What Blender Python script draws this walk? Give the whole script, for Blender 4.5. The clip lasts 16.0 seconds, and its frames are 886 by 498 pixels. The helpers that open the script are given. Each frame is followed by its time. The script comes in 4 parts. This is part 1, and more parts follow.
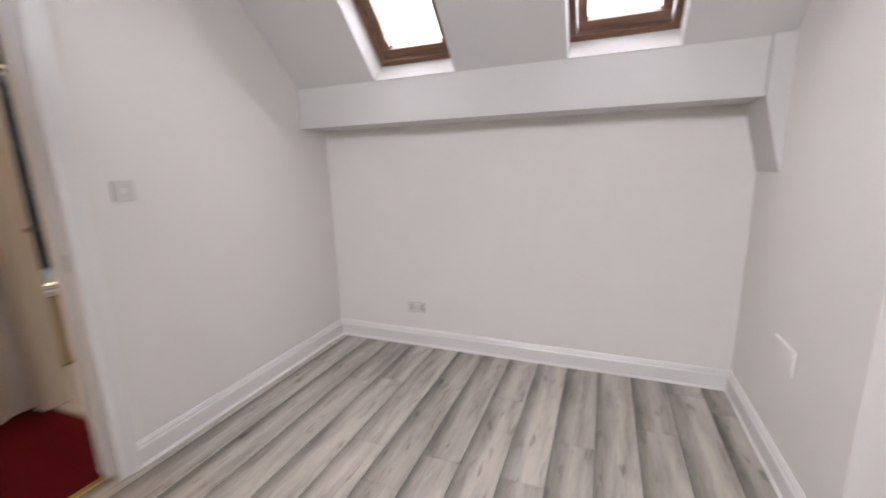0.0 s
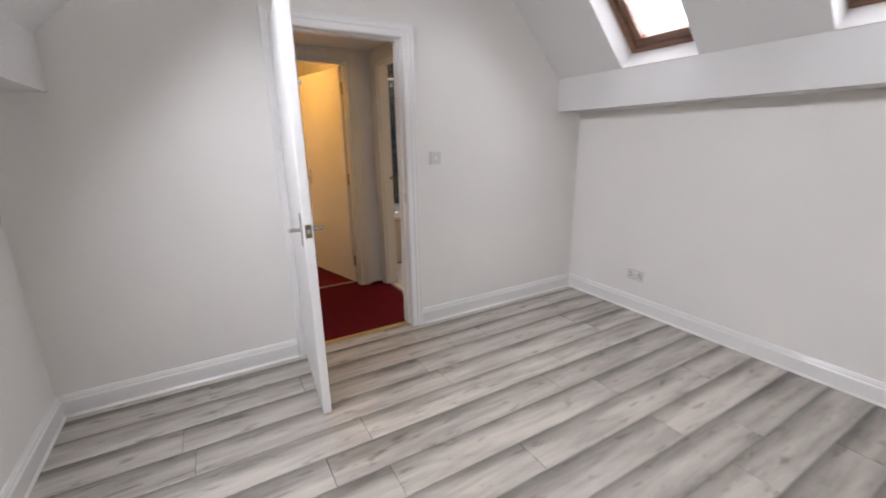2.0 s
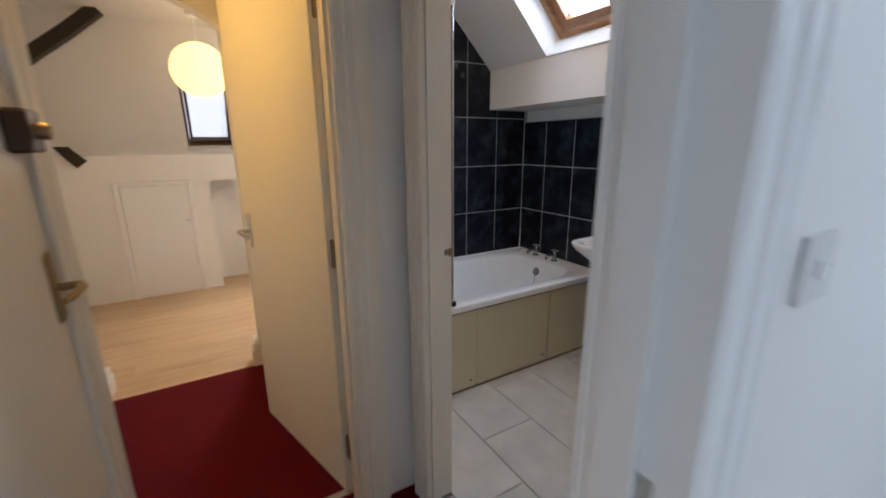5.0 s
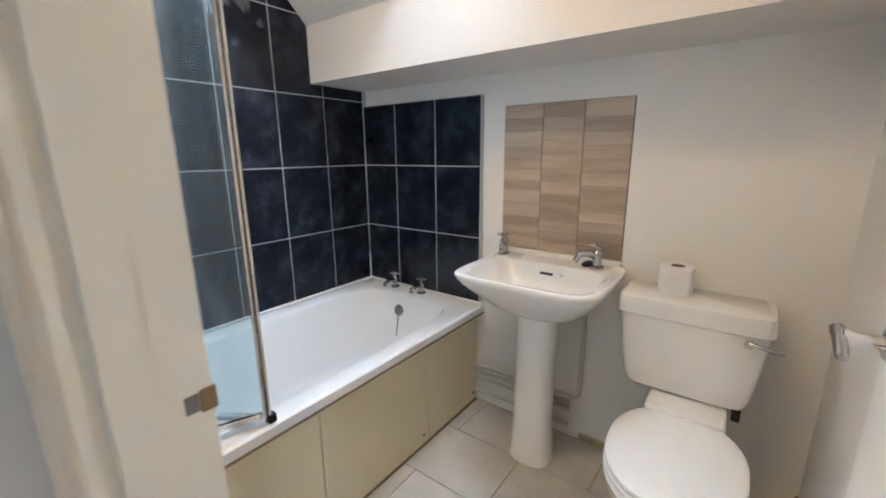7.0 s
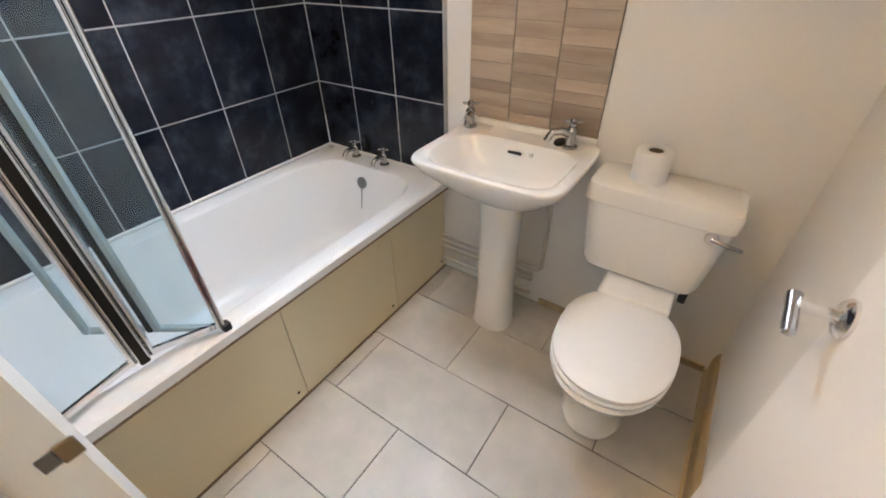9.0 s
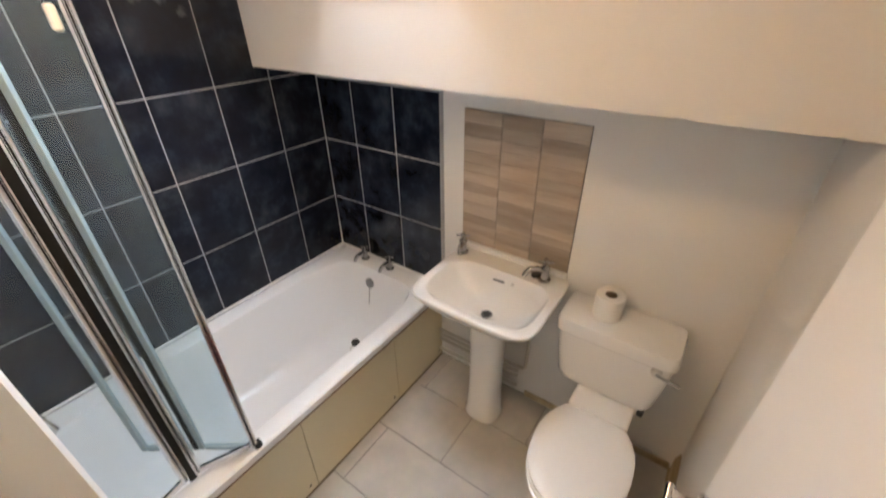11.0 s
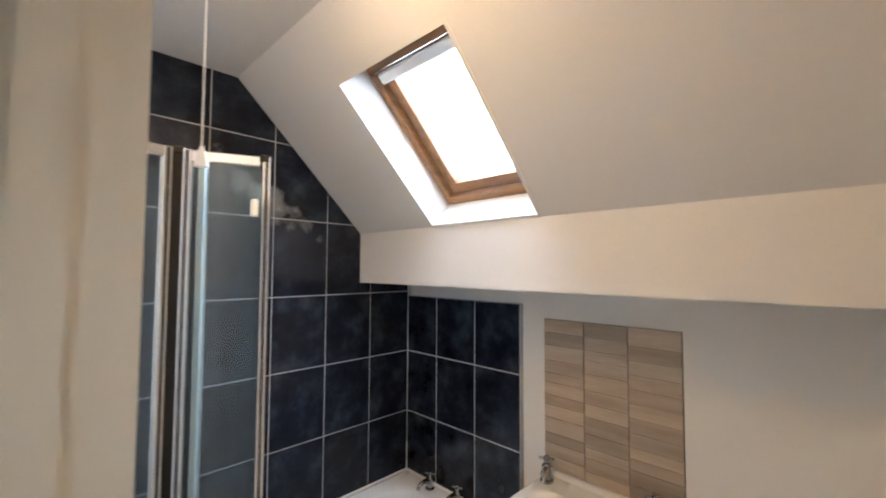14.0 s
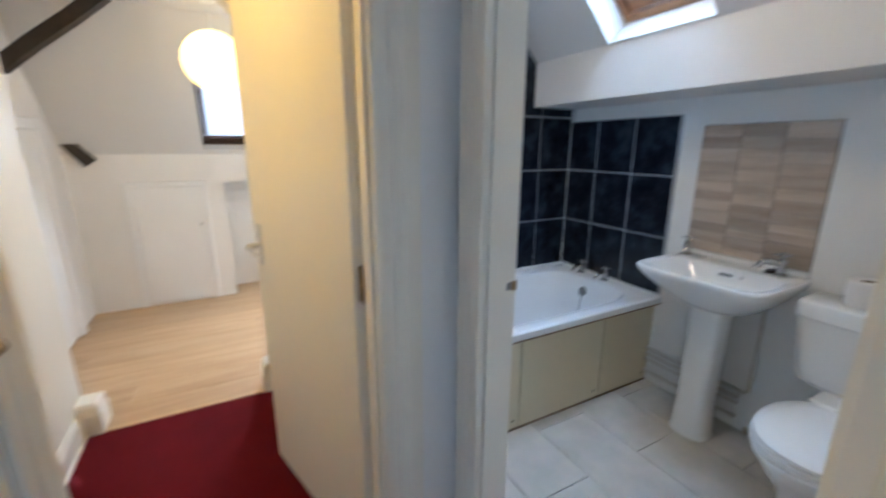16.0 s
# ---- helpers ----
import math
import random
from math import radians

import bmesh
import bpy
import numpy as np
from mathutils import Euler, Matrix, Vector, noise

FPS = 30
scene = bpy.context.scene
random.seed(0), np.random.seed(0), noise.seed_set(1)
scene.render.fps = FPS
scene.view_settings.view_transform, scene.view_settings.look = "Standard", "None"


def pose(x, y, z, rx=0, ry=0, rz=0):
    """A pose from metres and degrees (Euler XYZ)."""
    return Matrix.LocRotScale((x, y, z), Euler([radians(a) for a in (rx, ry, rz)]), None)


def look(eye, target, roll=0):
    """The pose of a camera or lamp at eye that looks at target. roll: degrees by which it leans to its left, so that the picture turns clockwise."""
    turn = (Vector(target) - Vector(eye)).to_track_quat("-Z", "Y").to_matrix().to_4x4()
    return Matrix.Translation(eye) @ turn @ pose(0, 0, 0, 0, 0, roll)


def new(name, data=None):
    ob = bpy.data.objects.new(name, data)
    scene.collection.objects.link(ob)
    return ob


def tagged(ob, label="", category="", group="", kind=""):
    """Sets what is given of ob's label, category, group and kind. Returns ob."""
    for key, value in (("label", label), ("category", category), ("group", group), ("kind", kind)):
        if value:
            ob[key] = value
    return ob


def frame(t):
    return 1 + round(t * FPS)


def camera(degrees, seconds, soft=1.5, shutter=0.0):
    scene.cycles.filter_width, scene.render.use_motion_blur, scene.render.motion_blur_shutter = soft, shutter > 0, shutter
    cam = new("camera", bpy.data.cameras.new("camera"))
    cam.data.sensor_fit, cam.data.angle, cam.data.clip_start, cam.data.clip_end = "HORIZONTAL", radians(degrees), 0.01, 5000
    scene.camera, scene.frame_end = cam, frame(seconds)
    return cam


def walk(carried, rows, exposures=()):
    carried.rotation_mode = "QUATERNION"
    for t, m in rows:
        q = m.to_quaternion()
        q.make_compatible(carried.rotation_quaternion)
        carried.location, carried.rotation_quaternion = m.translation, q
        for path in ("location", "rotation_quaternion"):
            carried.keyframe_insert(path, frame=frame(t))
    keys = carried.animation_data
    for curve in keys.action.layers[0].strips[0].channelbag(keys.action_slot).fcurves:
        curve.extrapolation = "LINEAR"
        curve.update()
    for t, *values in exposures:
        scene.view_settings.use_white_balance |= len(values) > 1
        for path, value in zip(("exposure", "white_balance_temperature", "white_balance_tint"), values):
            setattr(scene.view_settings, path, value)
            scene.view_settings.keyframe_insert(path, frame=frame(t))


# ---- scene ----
cam = camera(95.1, 16.0, 1.8, 0.5)
PATH = [
    (0, (0.685, -0.101, 1.302), (-0.041, 1.717, 0.892), -1.6),
    (0.5, (1.022, -0.27, 1.334), (-0.228, 1.216, 0.855), -1.5),
    (1, (1.276, -0.407, 1.354), (-0.183, 0.861, 0.843), -1.2),
    (1.5, (1.388, -0.44, 1.374), (-0.163, 0.71, 0.851), -1.2),
    (2, (1.344, -0.403, 1.353), (-0.331, 0.557, 0.831), -1.0),
    (2.5, (1.079, -0.284, 1.331), (-0.659, 0.556, 0.805), -1.0),
    (3, (0.627, -0.123, 1.357), (-1.111, 0.71, 0.823), -1.0),
    (3.5, (0.17, 0.099, 1.364), (-1.566, 0.931, 0.822), -1.4),
    (3.7, (0.006, 0.122, 1.385), (-1.722, 0.974, 0.847), -1.2),
    (5.8, (-1.444, 0.575, 1.347), (-2.942, 1.825, 0.905), -0.3),
    (6, (-1.501, 0.616, 1.318), (-2.898, 1.981, 0.889), -0.2),
    (6.5, (-1.641, 0.784, 1.304), (-2.9, 2.273, 0.864), -0.5),
    (7, (-1.732, 0.924, 1.279), (-2.895, 2.486, 0.82), -0.5),
    (7.5, (-1.745, 0.992, 1.277), (-2.827, 2.559, 0.665), -0.7),
    (8, (-1.738, 1.071, 1.289), (-2.759, 2.554, 0.417), -0.6),
    (8.2, (-1.76, 1.098, 1.29), (-2.738, 2.533, 0.298), -0.6),
    (10.3, (-1.745, 1.151, 1.815), (-2.646, 2.426, 0.564), -1.0),
    (10.5, (-1.74, 1.156, 1.856), (-2.65, 2.438, 0.62), -1.0),
    (11, (-1.707, 1.122, 1.858), (-2.688, 2.511, 0.806), -0.7),
    (11.5, (-1.7, 1.106, 1.814), (-2.799, 2.65, 1.178), -0.1),
    (12, (-1.699, 1.086, 1.79), (-2.857, 2.692, 1.504), 0.2),
    (12.5, (-1.692, 1.073, 1.776), (-2.861, 2.696, 1.757), 0.2),
    (13, (-1.7, 1.072, 1.756), (-2.885, 2.681, 1.842), 0.2),
    (13.5, (-1.699, 1.052, 1.725), (-2.983, 2.582, 1.821), 0.3),
    (14, (-1.696, 1.018, 1.691), (-3.098, 2.442, 1.784), 0.3),
    (14.5, (-1.614, 0.914, 1.628), (-3.069, 2.284, 1.705), 0.3),
    (15, (-1.549, 0.778, 1.525), (-3.0, 2.154, 1.548), 0.2),
    (15.5, (-1.446, 0.58, 1.412), (-2.927, 1.906, 1.188), 0.2),
    (15.8, (-1.378, 0.476, 1.372), (-3.004, 1.581, 1.005), 0.7),
    (16, (-1.378, 0.448, 1.37), (-3.089, 1.361, 0.88), 0.2),
]
walk(cam, [(t, look(eye, target, roll)) for t, eye, target, roll in PATH],
     [(0.0, -0.83, 7600, 27), (0.5, -0.83, 7100, 22), (1.5, -0.83, 7350, 24), (2.5, -0.83, 7250, 24), (3.0, -0.83, 6950, 21), (3.7, -0.9, 7200, 24), (5.8, -0.6, 4900, 7), (6.0, -0.48, 4800, 6), (6.5, 0.1, 5550, 9), (7.5, 0.3, 5950, 11), (8.2, 0.32, 6050, 12), (10.5, 0.08, 6850, 17), (12.5, -0.19, 6700, 16), (14.0, -0.18, 6350, 14), (15.0, -0.15, 6050, 12), (15.6, -0.27, 5300, 9), (16.0, -0.28, 4850, 7)])

# ---- world and light ----
world = bpy.data.worlds.new("sky")
scene.world = world
world.use_nodes = True
_n = world.node_tree.nodes
_sky = _n.new("ShaderNodeTexSky")
_sky.sky_type = 'NISHITA'
_sky.sun_disc = False
_sky.sun_elevation = radians(36)
_sky.sun_rotation = radians(236)
_sky.air_density = 1.0
_sky.dust_density = 5.0
_sky.ozone_density = 0.5
_bg = [n for n in _n if n.bl_idname == "ShaderNodeBackground"][0]
_bg.inputs["Strength"].default_value = 0.15
world.node_tree.links.new(_sky.outputs[0], _bg.inputs["Color"])

_sun = bpy.data.lights.new("sun", 'SUN')
_sun.energy, _sun.angle, _sun.color = 1.0, radians(12), (1.0, 0.95, 0.88)
sun = new("sun", _sun)
sun.matrix_world = look((-6.1, -4.1, 5.4), (0, 0, 0))


def sky_lamp(m, sx, sy, watts, colour):
    """Daylight in a window's opening."""
    d = bpy.data.lights.new("daylight", 'AREA')
    d.shape, d.size, d.size_y, d.energy, d.color = 'RECTANGLE', sx, sy, watts, colour
    ob = new("daylight", d)
    ob.matrix_world = m
    return ob


# ---- materials ----
def mat(name, base, rough=0.6, metal=0.0, bump=0.0, bump_scale=40.0, vary=0.06, vary_scale=2.0, spec=0.5, coat=0.0, fine=0.0, emit=None, emit_strength=0.0):
    """A node material: base colour with broad and fine variation, fine relief."""
    m = bpy.data.materials.new(name)
    m.use_nodes = True
    nt = m.node_tree
    b = nt.nodes["Principled BSDF"]
    b.inputs["Roughness"].default_value = rough
    b.inputs["Metallic"].default_value = metal
    b.inputs["Specular IOR Level"].default_value = spec
    b.inputs["Coat Weight"].default_value = coat
    tc = nt.nodes.new("ShaderNodeNewGeometry")
    n1 = nt.nodes.new("ShaderNodeTexNoise")
    n1.inputs["Scale"].default_value = vary_scale
    n1.inputs["Detail"].default_value = 5
    nt.links.new(tc.outputs["Position"], n1.inputs["Vector"])
    n2 = nt.nodes.new("ShaderNodeTexNoise")
    n2.inputs["Scale"].default_value = bump_scale
    n2.inputs["Detail"].default_value = 6
    nt.links.new(tc.outputs["Position"], n2.inputs["Vector"])
    mx = nt.nodes.new("ShaderNodeMix")
    mx.data_type = 'RGBA'
    mx.inputs[6].default_value = (*[c * (1 - vary) for c in base], 1)
    mx.inputs[7].default_value = (*[min(1, c * (1 + vary)) for c in base], 1)
    nt.links.new(n1.outputs["Fac"], mx.inputs[0])
    last = mx.outputs[2]
    if fine:
        mf = nt.nodes.new("ShaderNodeMix")
        mf.data_type, mf.blend_type = 'RGBA', 'MULTIPLY'
        mf.inputs[0].default_value = fine
        nt.links.new(last, mf.inputs[6])
        nt.links.new(n2.outputs["Color"], mf.inputs[7])
        last = mf.outputs[2]
    nt.links.new(last, b.inputs["Base Color"])
    if bump:
        bp = nt.nodes.new("ShaderNodeBump")
        bp.inputs["Strength"].default_value = bump
        bp.inputs["Distance"].default_value = 0.004
        nt.links.new(n2.outputs["Fac"], bp.inputs["Height"])
        nt.links.new(bp.outputs["Normal"], b.inputs["Normal"])
    if emit:
        b.inputs["Emission Color"].default_value = (*emit, 1)
        b.inputs["Emission Strength"].default_value = emit_strength
    return m


def ramp(nt, stops):
    r = nt.nodes.new("ShaderNodeValToRGB")
    e = r.color_ramp.elements
    while len(e) < len(stops):
        e.new(0.5)
    for el, (p, c) in zip(e, stops):
        el.position, el.color = p, (*c, 1)
    return r


def grain_mat(name, stops, axis, stretch=14.0, scale=1.6, rough=0.45, edge=0.0, knots=0.35, spread=0.25, bump=0.08, knot_scale=1.5):
    """Wood that runs along axis; each piece takes its own cut of the grain by its random number. edge: how dark one long side is."""
    m = bpy.data.materials.new(name)
    m.use_nodes = True
    nt = m.node_tree
    b = nt.nodes["Principled BSDF"]
    b.inputs["Roughness"].default_value = rough
    b.inputs["Specular IOR Level"].default_value = 0.5
    geo = nt.nodes.new("ShaderNodeNewGeometry")
    info = nt.nodes.new("ShaderNodeObjectInfo")
    sc = nt.nodes.new("ShaderNodeVectorMath")
    sc.operation = 'MULTIPLY'
    v = [stretch, stretch, stretch]
    v["xyz".index(axis)] = 1.0
    sc.inputs[1].default_value = v
    nt.links.new(geo.outputs["Position"], sc.inputs[0])
    off = nt.nodes.new("ShaderNodeVectorMath")
    off.operation = 'SCALE'
    off.inputs[0].default_value = (37.0, 53.0, 71.0)
    nt.links.new(info.outputs["Random"], off.inputs["Scale"])
    add = nt.nodes.new("ShaderNodeVectorMath")
    nt.links.new(sc.outputs[0], add.inputs[0])
    nt.links.new(off.outputs[0], add.inputs[1])
    n1 = nt.nodes.new("ShaderNodeTexNoise")
    n1.inputs["Scale"].default_value, n1.inputs["Detail"].default_value, n1.inputs["Roughness"].default_value = scale, 8, 0.62
    n1.inputs["Distortion"].default_value = 0.15
    nt.links.new(add.outputs[0], n1.inputs["Vector"])
    r = ramp(nt, stops)
    nt.links.new(n1.outputs["Fac"], r.inputs["Fac"])
    # blotches and knots, less stretched
    sc2 = nt.nodes.new("ShaderNodeVectorMath")
    sc2.operation = 'MULTIPLY'
    v2 = [13.0, 13.0, 13.0]
    v2["xyz".index(axis)] = 3.2
    sc2.inputs[1].default_value = v2
    nt.links.new(geo.outputs["Position"], sc2.inputs[0])
    add2 = nt.nodes.new("ShaderNodeVectorMath")
    nt.links.new(sc2.outputs[0], add2.inputs[0])
    nt.links.new(off.outputs[0], add2.inputs[1])
    n2 = nt.nodes.new("ShaderNodeTexNoise")
    n2.inputs["Scale"].default_value, n2.inputs["Detail"].default_value, n2.inputs["Distortion"].default_value = knot_scale, 7, 0.25
    nt.links.new(add2.outputs[0], n2.inputs["Vector"])
    r2 = ramp(nt, [(0.24, (0.48, 0.465, 0.45)), (0.32, (0.66, 0.645, 0.63)), (0.40, (0.94, 0.93, 0.92)), (0.75, (1.0, 1.0, 1.0))])
    nt.links.new(n2.outputs["Fac"], r2.inputs["Fac"])
    mul = nt.nodes.new("ShaderNodeMix")
    mul.data_type, mul.blend_type = 'RGBA', 'MULTIPLY'
    mul.inputs[0].default_value = knots
    nt.links.new(r.outputs["Color"], mul.inputs[6])
    nt.links.new(r2.outputs["Color"], mul.inputs[7])
    last = mul.outputs[2]
    # tone of the whole piece
    mr = nt.nodes.new("ShaderNodeMapRange")
    mr.inputs["To Min"].default_value, mr.inputs["To Max"].default_value = 1 - spread, 1 + spread * 0.4
    nt.links.new(info.outputs["Random"], mr.inputs["Value"])
    tone = nt.nodes.new("ShaderNodeVectorMath")
    tone.operation = 'SCALE'
    nt.links.new(last, tone.inputs[0])
    nt.links.new(mr.outputs["Result"], tone.inputs["Scale"])
    last = tone.outputs[0]
    if edge:
        uv = nt.nodes.new("ShaderNodeTexCoord")
        sep = nt.nodes.new("ShaderNodeSeparateXYZ")
        nt.links.new(uv.outputs["Generated"], sep.inputs[0])
        wob = nt.nodes.new("ShaderNodeMath")
        wob.operation = 'MULTIPLY_ADD'
        nt.links.new(n1.outputs["Fac"], wob.inputs[0])
        wob.inputs[1].default_value = 0.22
        nt.links.new(sep.outputs["XYZ".index("X" if axis == "y" else "Y")], wob.inputs[2])
        r3 = ramp(nt, [(0.10, (1 - edge,) * 3), (0.24, (1 - edge * 0.72,) * 3), (0.42, (1 - edge * 0.3,) * 3), (0.62, (1, 1, 1)), (1.02, (1.0, 1.0, 1.0))])
        nt.links.new(wob.outputs[0], r3.inputs["Fac"])
        m3 = nt.nodes.new("ShaderNodeMix")
        m3.data_type, m3.blend_type = 'RGBA', 'MULTIPLY'
        m3.inputs[0].default_value = 1.0
        nt.links.new(last, m3.inputs[6])
        nt.links.new(r3.outputs["Color"], m3.inputs[7])
        last = m3.outputs[2]
    nt.links.new(last, b.inputs["Base Color"])
    bp = nt.nodes.new("ShaderNodeBump")
    bp.inputs["Strength"].default_value, bp.inputs["Distance"].default_value = bump, 0.003
    nt.links.new(n1.outputs["Fac"], bp.inputs["Height"])
    nt.links.new(bp.outputs["Normal"], b.inputs["Normal"])
    return m


def slate_mat():
    """Glazed dark blue-grey tile with cloudy mottling, and dried limescale by the screen's head."""
    m = bpy.data.materials.new("slate_tile")
    m.use_nodes = True
    nt = m.node_tree
    b = nt.nodes["Principled BSDF"]
    b.inputs["Roughness"].default_value = 0.24
    b.inputs["Specular IOR Level"].default_value = 0.28
    geo = nt.nodes.new("ShaderNodeNewGeometry")
    info = nt.nodes.new("ShaderNodeObjectInfo")
    off = nt.nodes.new("ShaderNodeVectorMath")
    off.operation = 'SCALE'
    off.inputs[0].default_value = (31.0, 17.0, 23.0)
    nt.links.new(info.outputs["Random"], off.inputs["Scale"])
    add = nt.nodes.new("ShaderNodeVectorMath")
    nt.links.new(geo.outputs["Position"], add.inputs[0])
    nt.links.new(off.outputs[0], add.inputs[1])
    n = nt.nodes.new("ShaderNodeTexNoise")
    n.inputs["Scale"].default_value, n.inputs["Detail"].default_value, n.inputs["Roughness"].default_value = 8.0, 8, 0.62
    nt.links.new(add.outputs[0], n.inputs["Vector"])
    r = ramp(nt, [(0.36, (0.006, 0.008, 0.015)), (0.49, (0.010, 0.013, 0.022)), (0.59, (0.019, 0.024, 0.036)), (0.72, (0.040, 0.047, 0.062))])
    nt.links.new(n.outputs["Fac"], r.inputs["Fac"])
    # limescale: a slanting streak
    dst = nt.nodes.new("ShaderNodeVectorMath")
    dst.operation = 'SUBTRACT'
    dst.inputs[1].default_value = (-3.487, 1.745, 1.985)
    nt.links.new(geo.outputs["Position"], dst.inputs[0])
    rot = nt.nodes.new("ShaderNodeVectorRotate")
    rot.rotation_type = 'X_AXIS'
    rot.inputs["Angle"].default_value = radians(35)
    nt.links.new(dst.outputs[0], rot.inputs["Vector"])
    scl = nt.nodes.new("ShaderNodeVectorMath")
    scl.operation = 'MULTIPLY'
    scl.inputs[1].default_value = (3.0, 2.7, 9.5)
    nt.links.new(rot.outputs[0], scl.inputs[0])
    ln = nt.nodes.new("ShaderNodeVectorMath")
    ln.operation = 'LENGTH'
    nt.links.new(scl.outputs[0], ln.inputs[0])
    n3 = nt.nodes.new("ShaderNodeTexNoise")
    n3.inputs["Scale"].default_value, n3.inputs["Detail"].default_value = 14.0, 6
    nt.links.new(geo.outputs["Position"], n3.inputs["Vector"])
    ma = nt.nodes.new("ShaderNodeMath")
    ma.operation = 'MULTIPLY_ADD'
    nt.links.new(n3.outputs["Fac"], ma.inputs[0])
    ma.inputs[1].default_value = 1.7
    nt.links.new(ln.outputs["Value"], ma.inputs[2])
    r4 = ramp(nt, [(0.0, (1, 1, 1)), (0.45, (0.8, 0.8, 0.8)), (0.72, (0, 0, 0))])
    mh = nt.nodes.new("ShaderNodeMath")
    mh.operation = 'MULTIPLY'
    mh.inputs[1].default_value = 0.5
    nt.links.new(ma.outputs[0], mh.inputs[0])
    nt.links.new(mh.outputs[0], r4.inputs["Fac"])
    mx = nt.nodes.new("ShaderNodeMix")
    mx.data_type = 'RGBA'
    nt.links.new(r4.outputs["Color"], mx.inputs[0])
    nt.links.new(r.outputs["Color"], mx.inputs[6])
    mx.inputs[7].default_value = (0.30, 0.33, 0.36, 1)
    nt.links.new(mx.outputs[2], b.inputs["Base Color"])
    rr = nt.nodes.new("ShaderNodeMapRange")
    rr.inputs["To Min"].default_value, rr.inputs["To Max"].default_value = 0.05, 0.12
    nt.links.new(n.outputs["Fac"], rr.inputs["Value"])
    nt.links.new(rr.outputs["Result"], b.inputs["Roughness"])
    bp = nt.nodes.new("ShaderNodeBump")
    bp.inputs["Strength"].default_value, bp.inputs["Distance"].default_value = 0.02, 0.003
    nt.links.new(n.outputs["Fac"], bp.inputs["Height"])
    nt.links.new(bp.outputs["Normal"], b.inputs["Normal"])
    return m


def glass_mat(name, tint, rough=0.0, clear=1.0):
    m = bpy.data.materials.new(name)
    m.use_nodes = True
    b = m.node_tree.nodes["Principled BSDF"]
    b.inputs["Base Color"].default_value = (*tint, 1)
    b.inputs["Transmission Weight"].default_value = clear
    b.inputs["Roughness"].default_value = rough
    b.inputs["IOR"].default_value = 1.45
    return m


def sheet_glass(name, tint, veil):
    """Clear flat glass: tinted see-through, Fresnel gloss, and a thin bluish veil painted in for mirrored window light.
    """
    m = bpy.data.materials.new(name)
    m.use_nodes = True
    nt = m.node_tree
    out = [n for n in nt.nodes if n.bl_idname == "ShaderNodeOutputMaterial"][0]
    b = nt.nodes["Principled BSDF"]
    # pale blue diffuse colour of the painted window reflection
    b.inputs["Base Color"].default_value = (0.45, 0.62, 0.75, 1)
    b.inputs["Roughness"].default_value = 0.6
    tr = nt.nodes.new("ShaderNodeBsdfTransparent")
    tr.inputs["Color"].default_value = (*tint, 1)
    gl = nt.nodes.new("ShaderNodeBsdfGlossy")
    gl.inputs["Roughness"].default_value = 0.03
    lw = nt.nodes.new("ShaderNodeLayerWeight")
    lw.inputs["Blend"].default_value = 0.5
    pw = nt.nodes.new("ShaderNodeMath")
    pw.operation = 'POWER'
    pw.inputs[1].default_value = 5.0
    nt.links.new(lw.outputs["Facing"], pw.inputs[0])
    fr = nt.nodes.new("ShaderNodeMath")
    fr.operation = 'MULTIPLY_ADD'
    fr.inputs[1].default_value, fr.inputs[2].default_value = 0.6, 0.03
    nt.links.new(pw.outputs[0], fr.inputs[0])
    # upright streaks in the painted haze
    geo = nt.nodes.new("ShaderNodeNewGeometry")
    sc = nt.nodes.new("ShaderNodeVectorMath")
    sc.operation = 'MULTIPLY'
    sc.inputs[1].default_value = (22.0, 22.0, 1.2)
    nt.links.new(geo.outputs["Position"], sc.inputs[0])
    nz = nt.nodes.new("ShaderNodeTexNoise")
    nz.inputs["Scale"].default_value, nz.inputs["Detail"].default_value = 1.0, 5
    nt.links.new(sc.outputs[0], nz.inputs["Vector"])
    mr = nt.nodes.new("ShaderNodeMapRange")
    mr.inputs["From Min"].default_value, mr.inputs["From Max"].default_value = 0.35, 0.70
    mr.inputs["To Min"].default_value, mr.inputs["To Max"].default_value = veil * 0.4, veil * 1.6
    nt.links.new(nz.outputs["Fac"], mr.inputs["Value"])
    m1 = nt.nodes.new("ShaderNodeMixShader")
    nt.links.new(mr.outputs["Result"], m1.inputs[0])
    nt.links.new(tr.outputs[0], m1.inputs[1])
    nt.links.new(b.outputs[0], m1.inputs[2])
    m2 = nt.nodes.new("ShaderNodeMixShader")
    nt.links.new(fr.outputs[0], m2.inputs[0])
    nt.links.new(m1.outputs[0], m2.inputs[1])
    nt.links.new(gl.outputs[0], m2.inputs[2])
    nt.links.new(m2.outputs[0], out.inputs["Surface"])
    return m


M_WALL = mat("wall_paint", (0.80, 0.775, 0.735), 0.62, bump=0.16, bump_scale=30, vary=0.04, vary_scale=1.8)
# greyer than the walls: the ceilings' shade is put into this colour
M_CEIL = mat("ceiling_paint_shaded", (0.66, 0.645, 0.625), 0.8, bump=0.10, bump_scale=50, vary=0.03, vary_scale=1.3)
M_GLOSS = mat("gloss_paint", (0.83, 0.82, 0.80), 0.32, bump=0.05, bump_scale=22, vary=0.03, vary_scale=3)
M_SKIRT = mat("skirting_gloss", (0.80, 0.785, 0.76), 0.2, bump=0.04, bump_scale=18, vary=0.03, vary_scale=3, coat=0.3)
M_CREAM = mat("cream_paint", (0.78, 0.74, 0.64), 0.42, bump=0.06, bump_scale=20, vary=0.03, vary_scale=3)
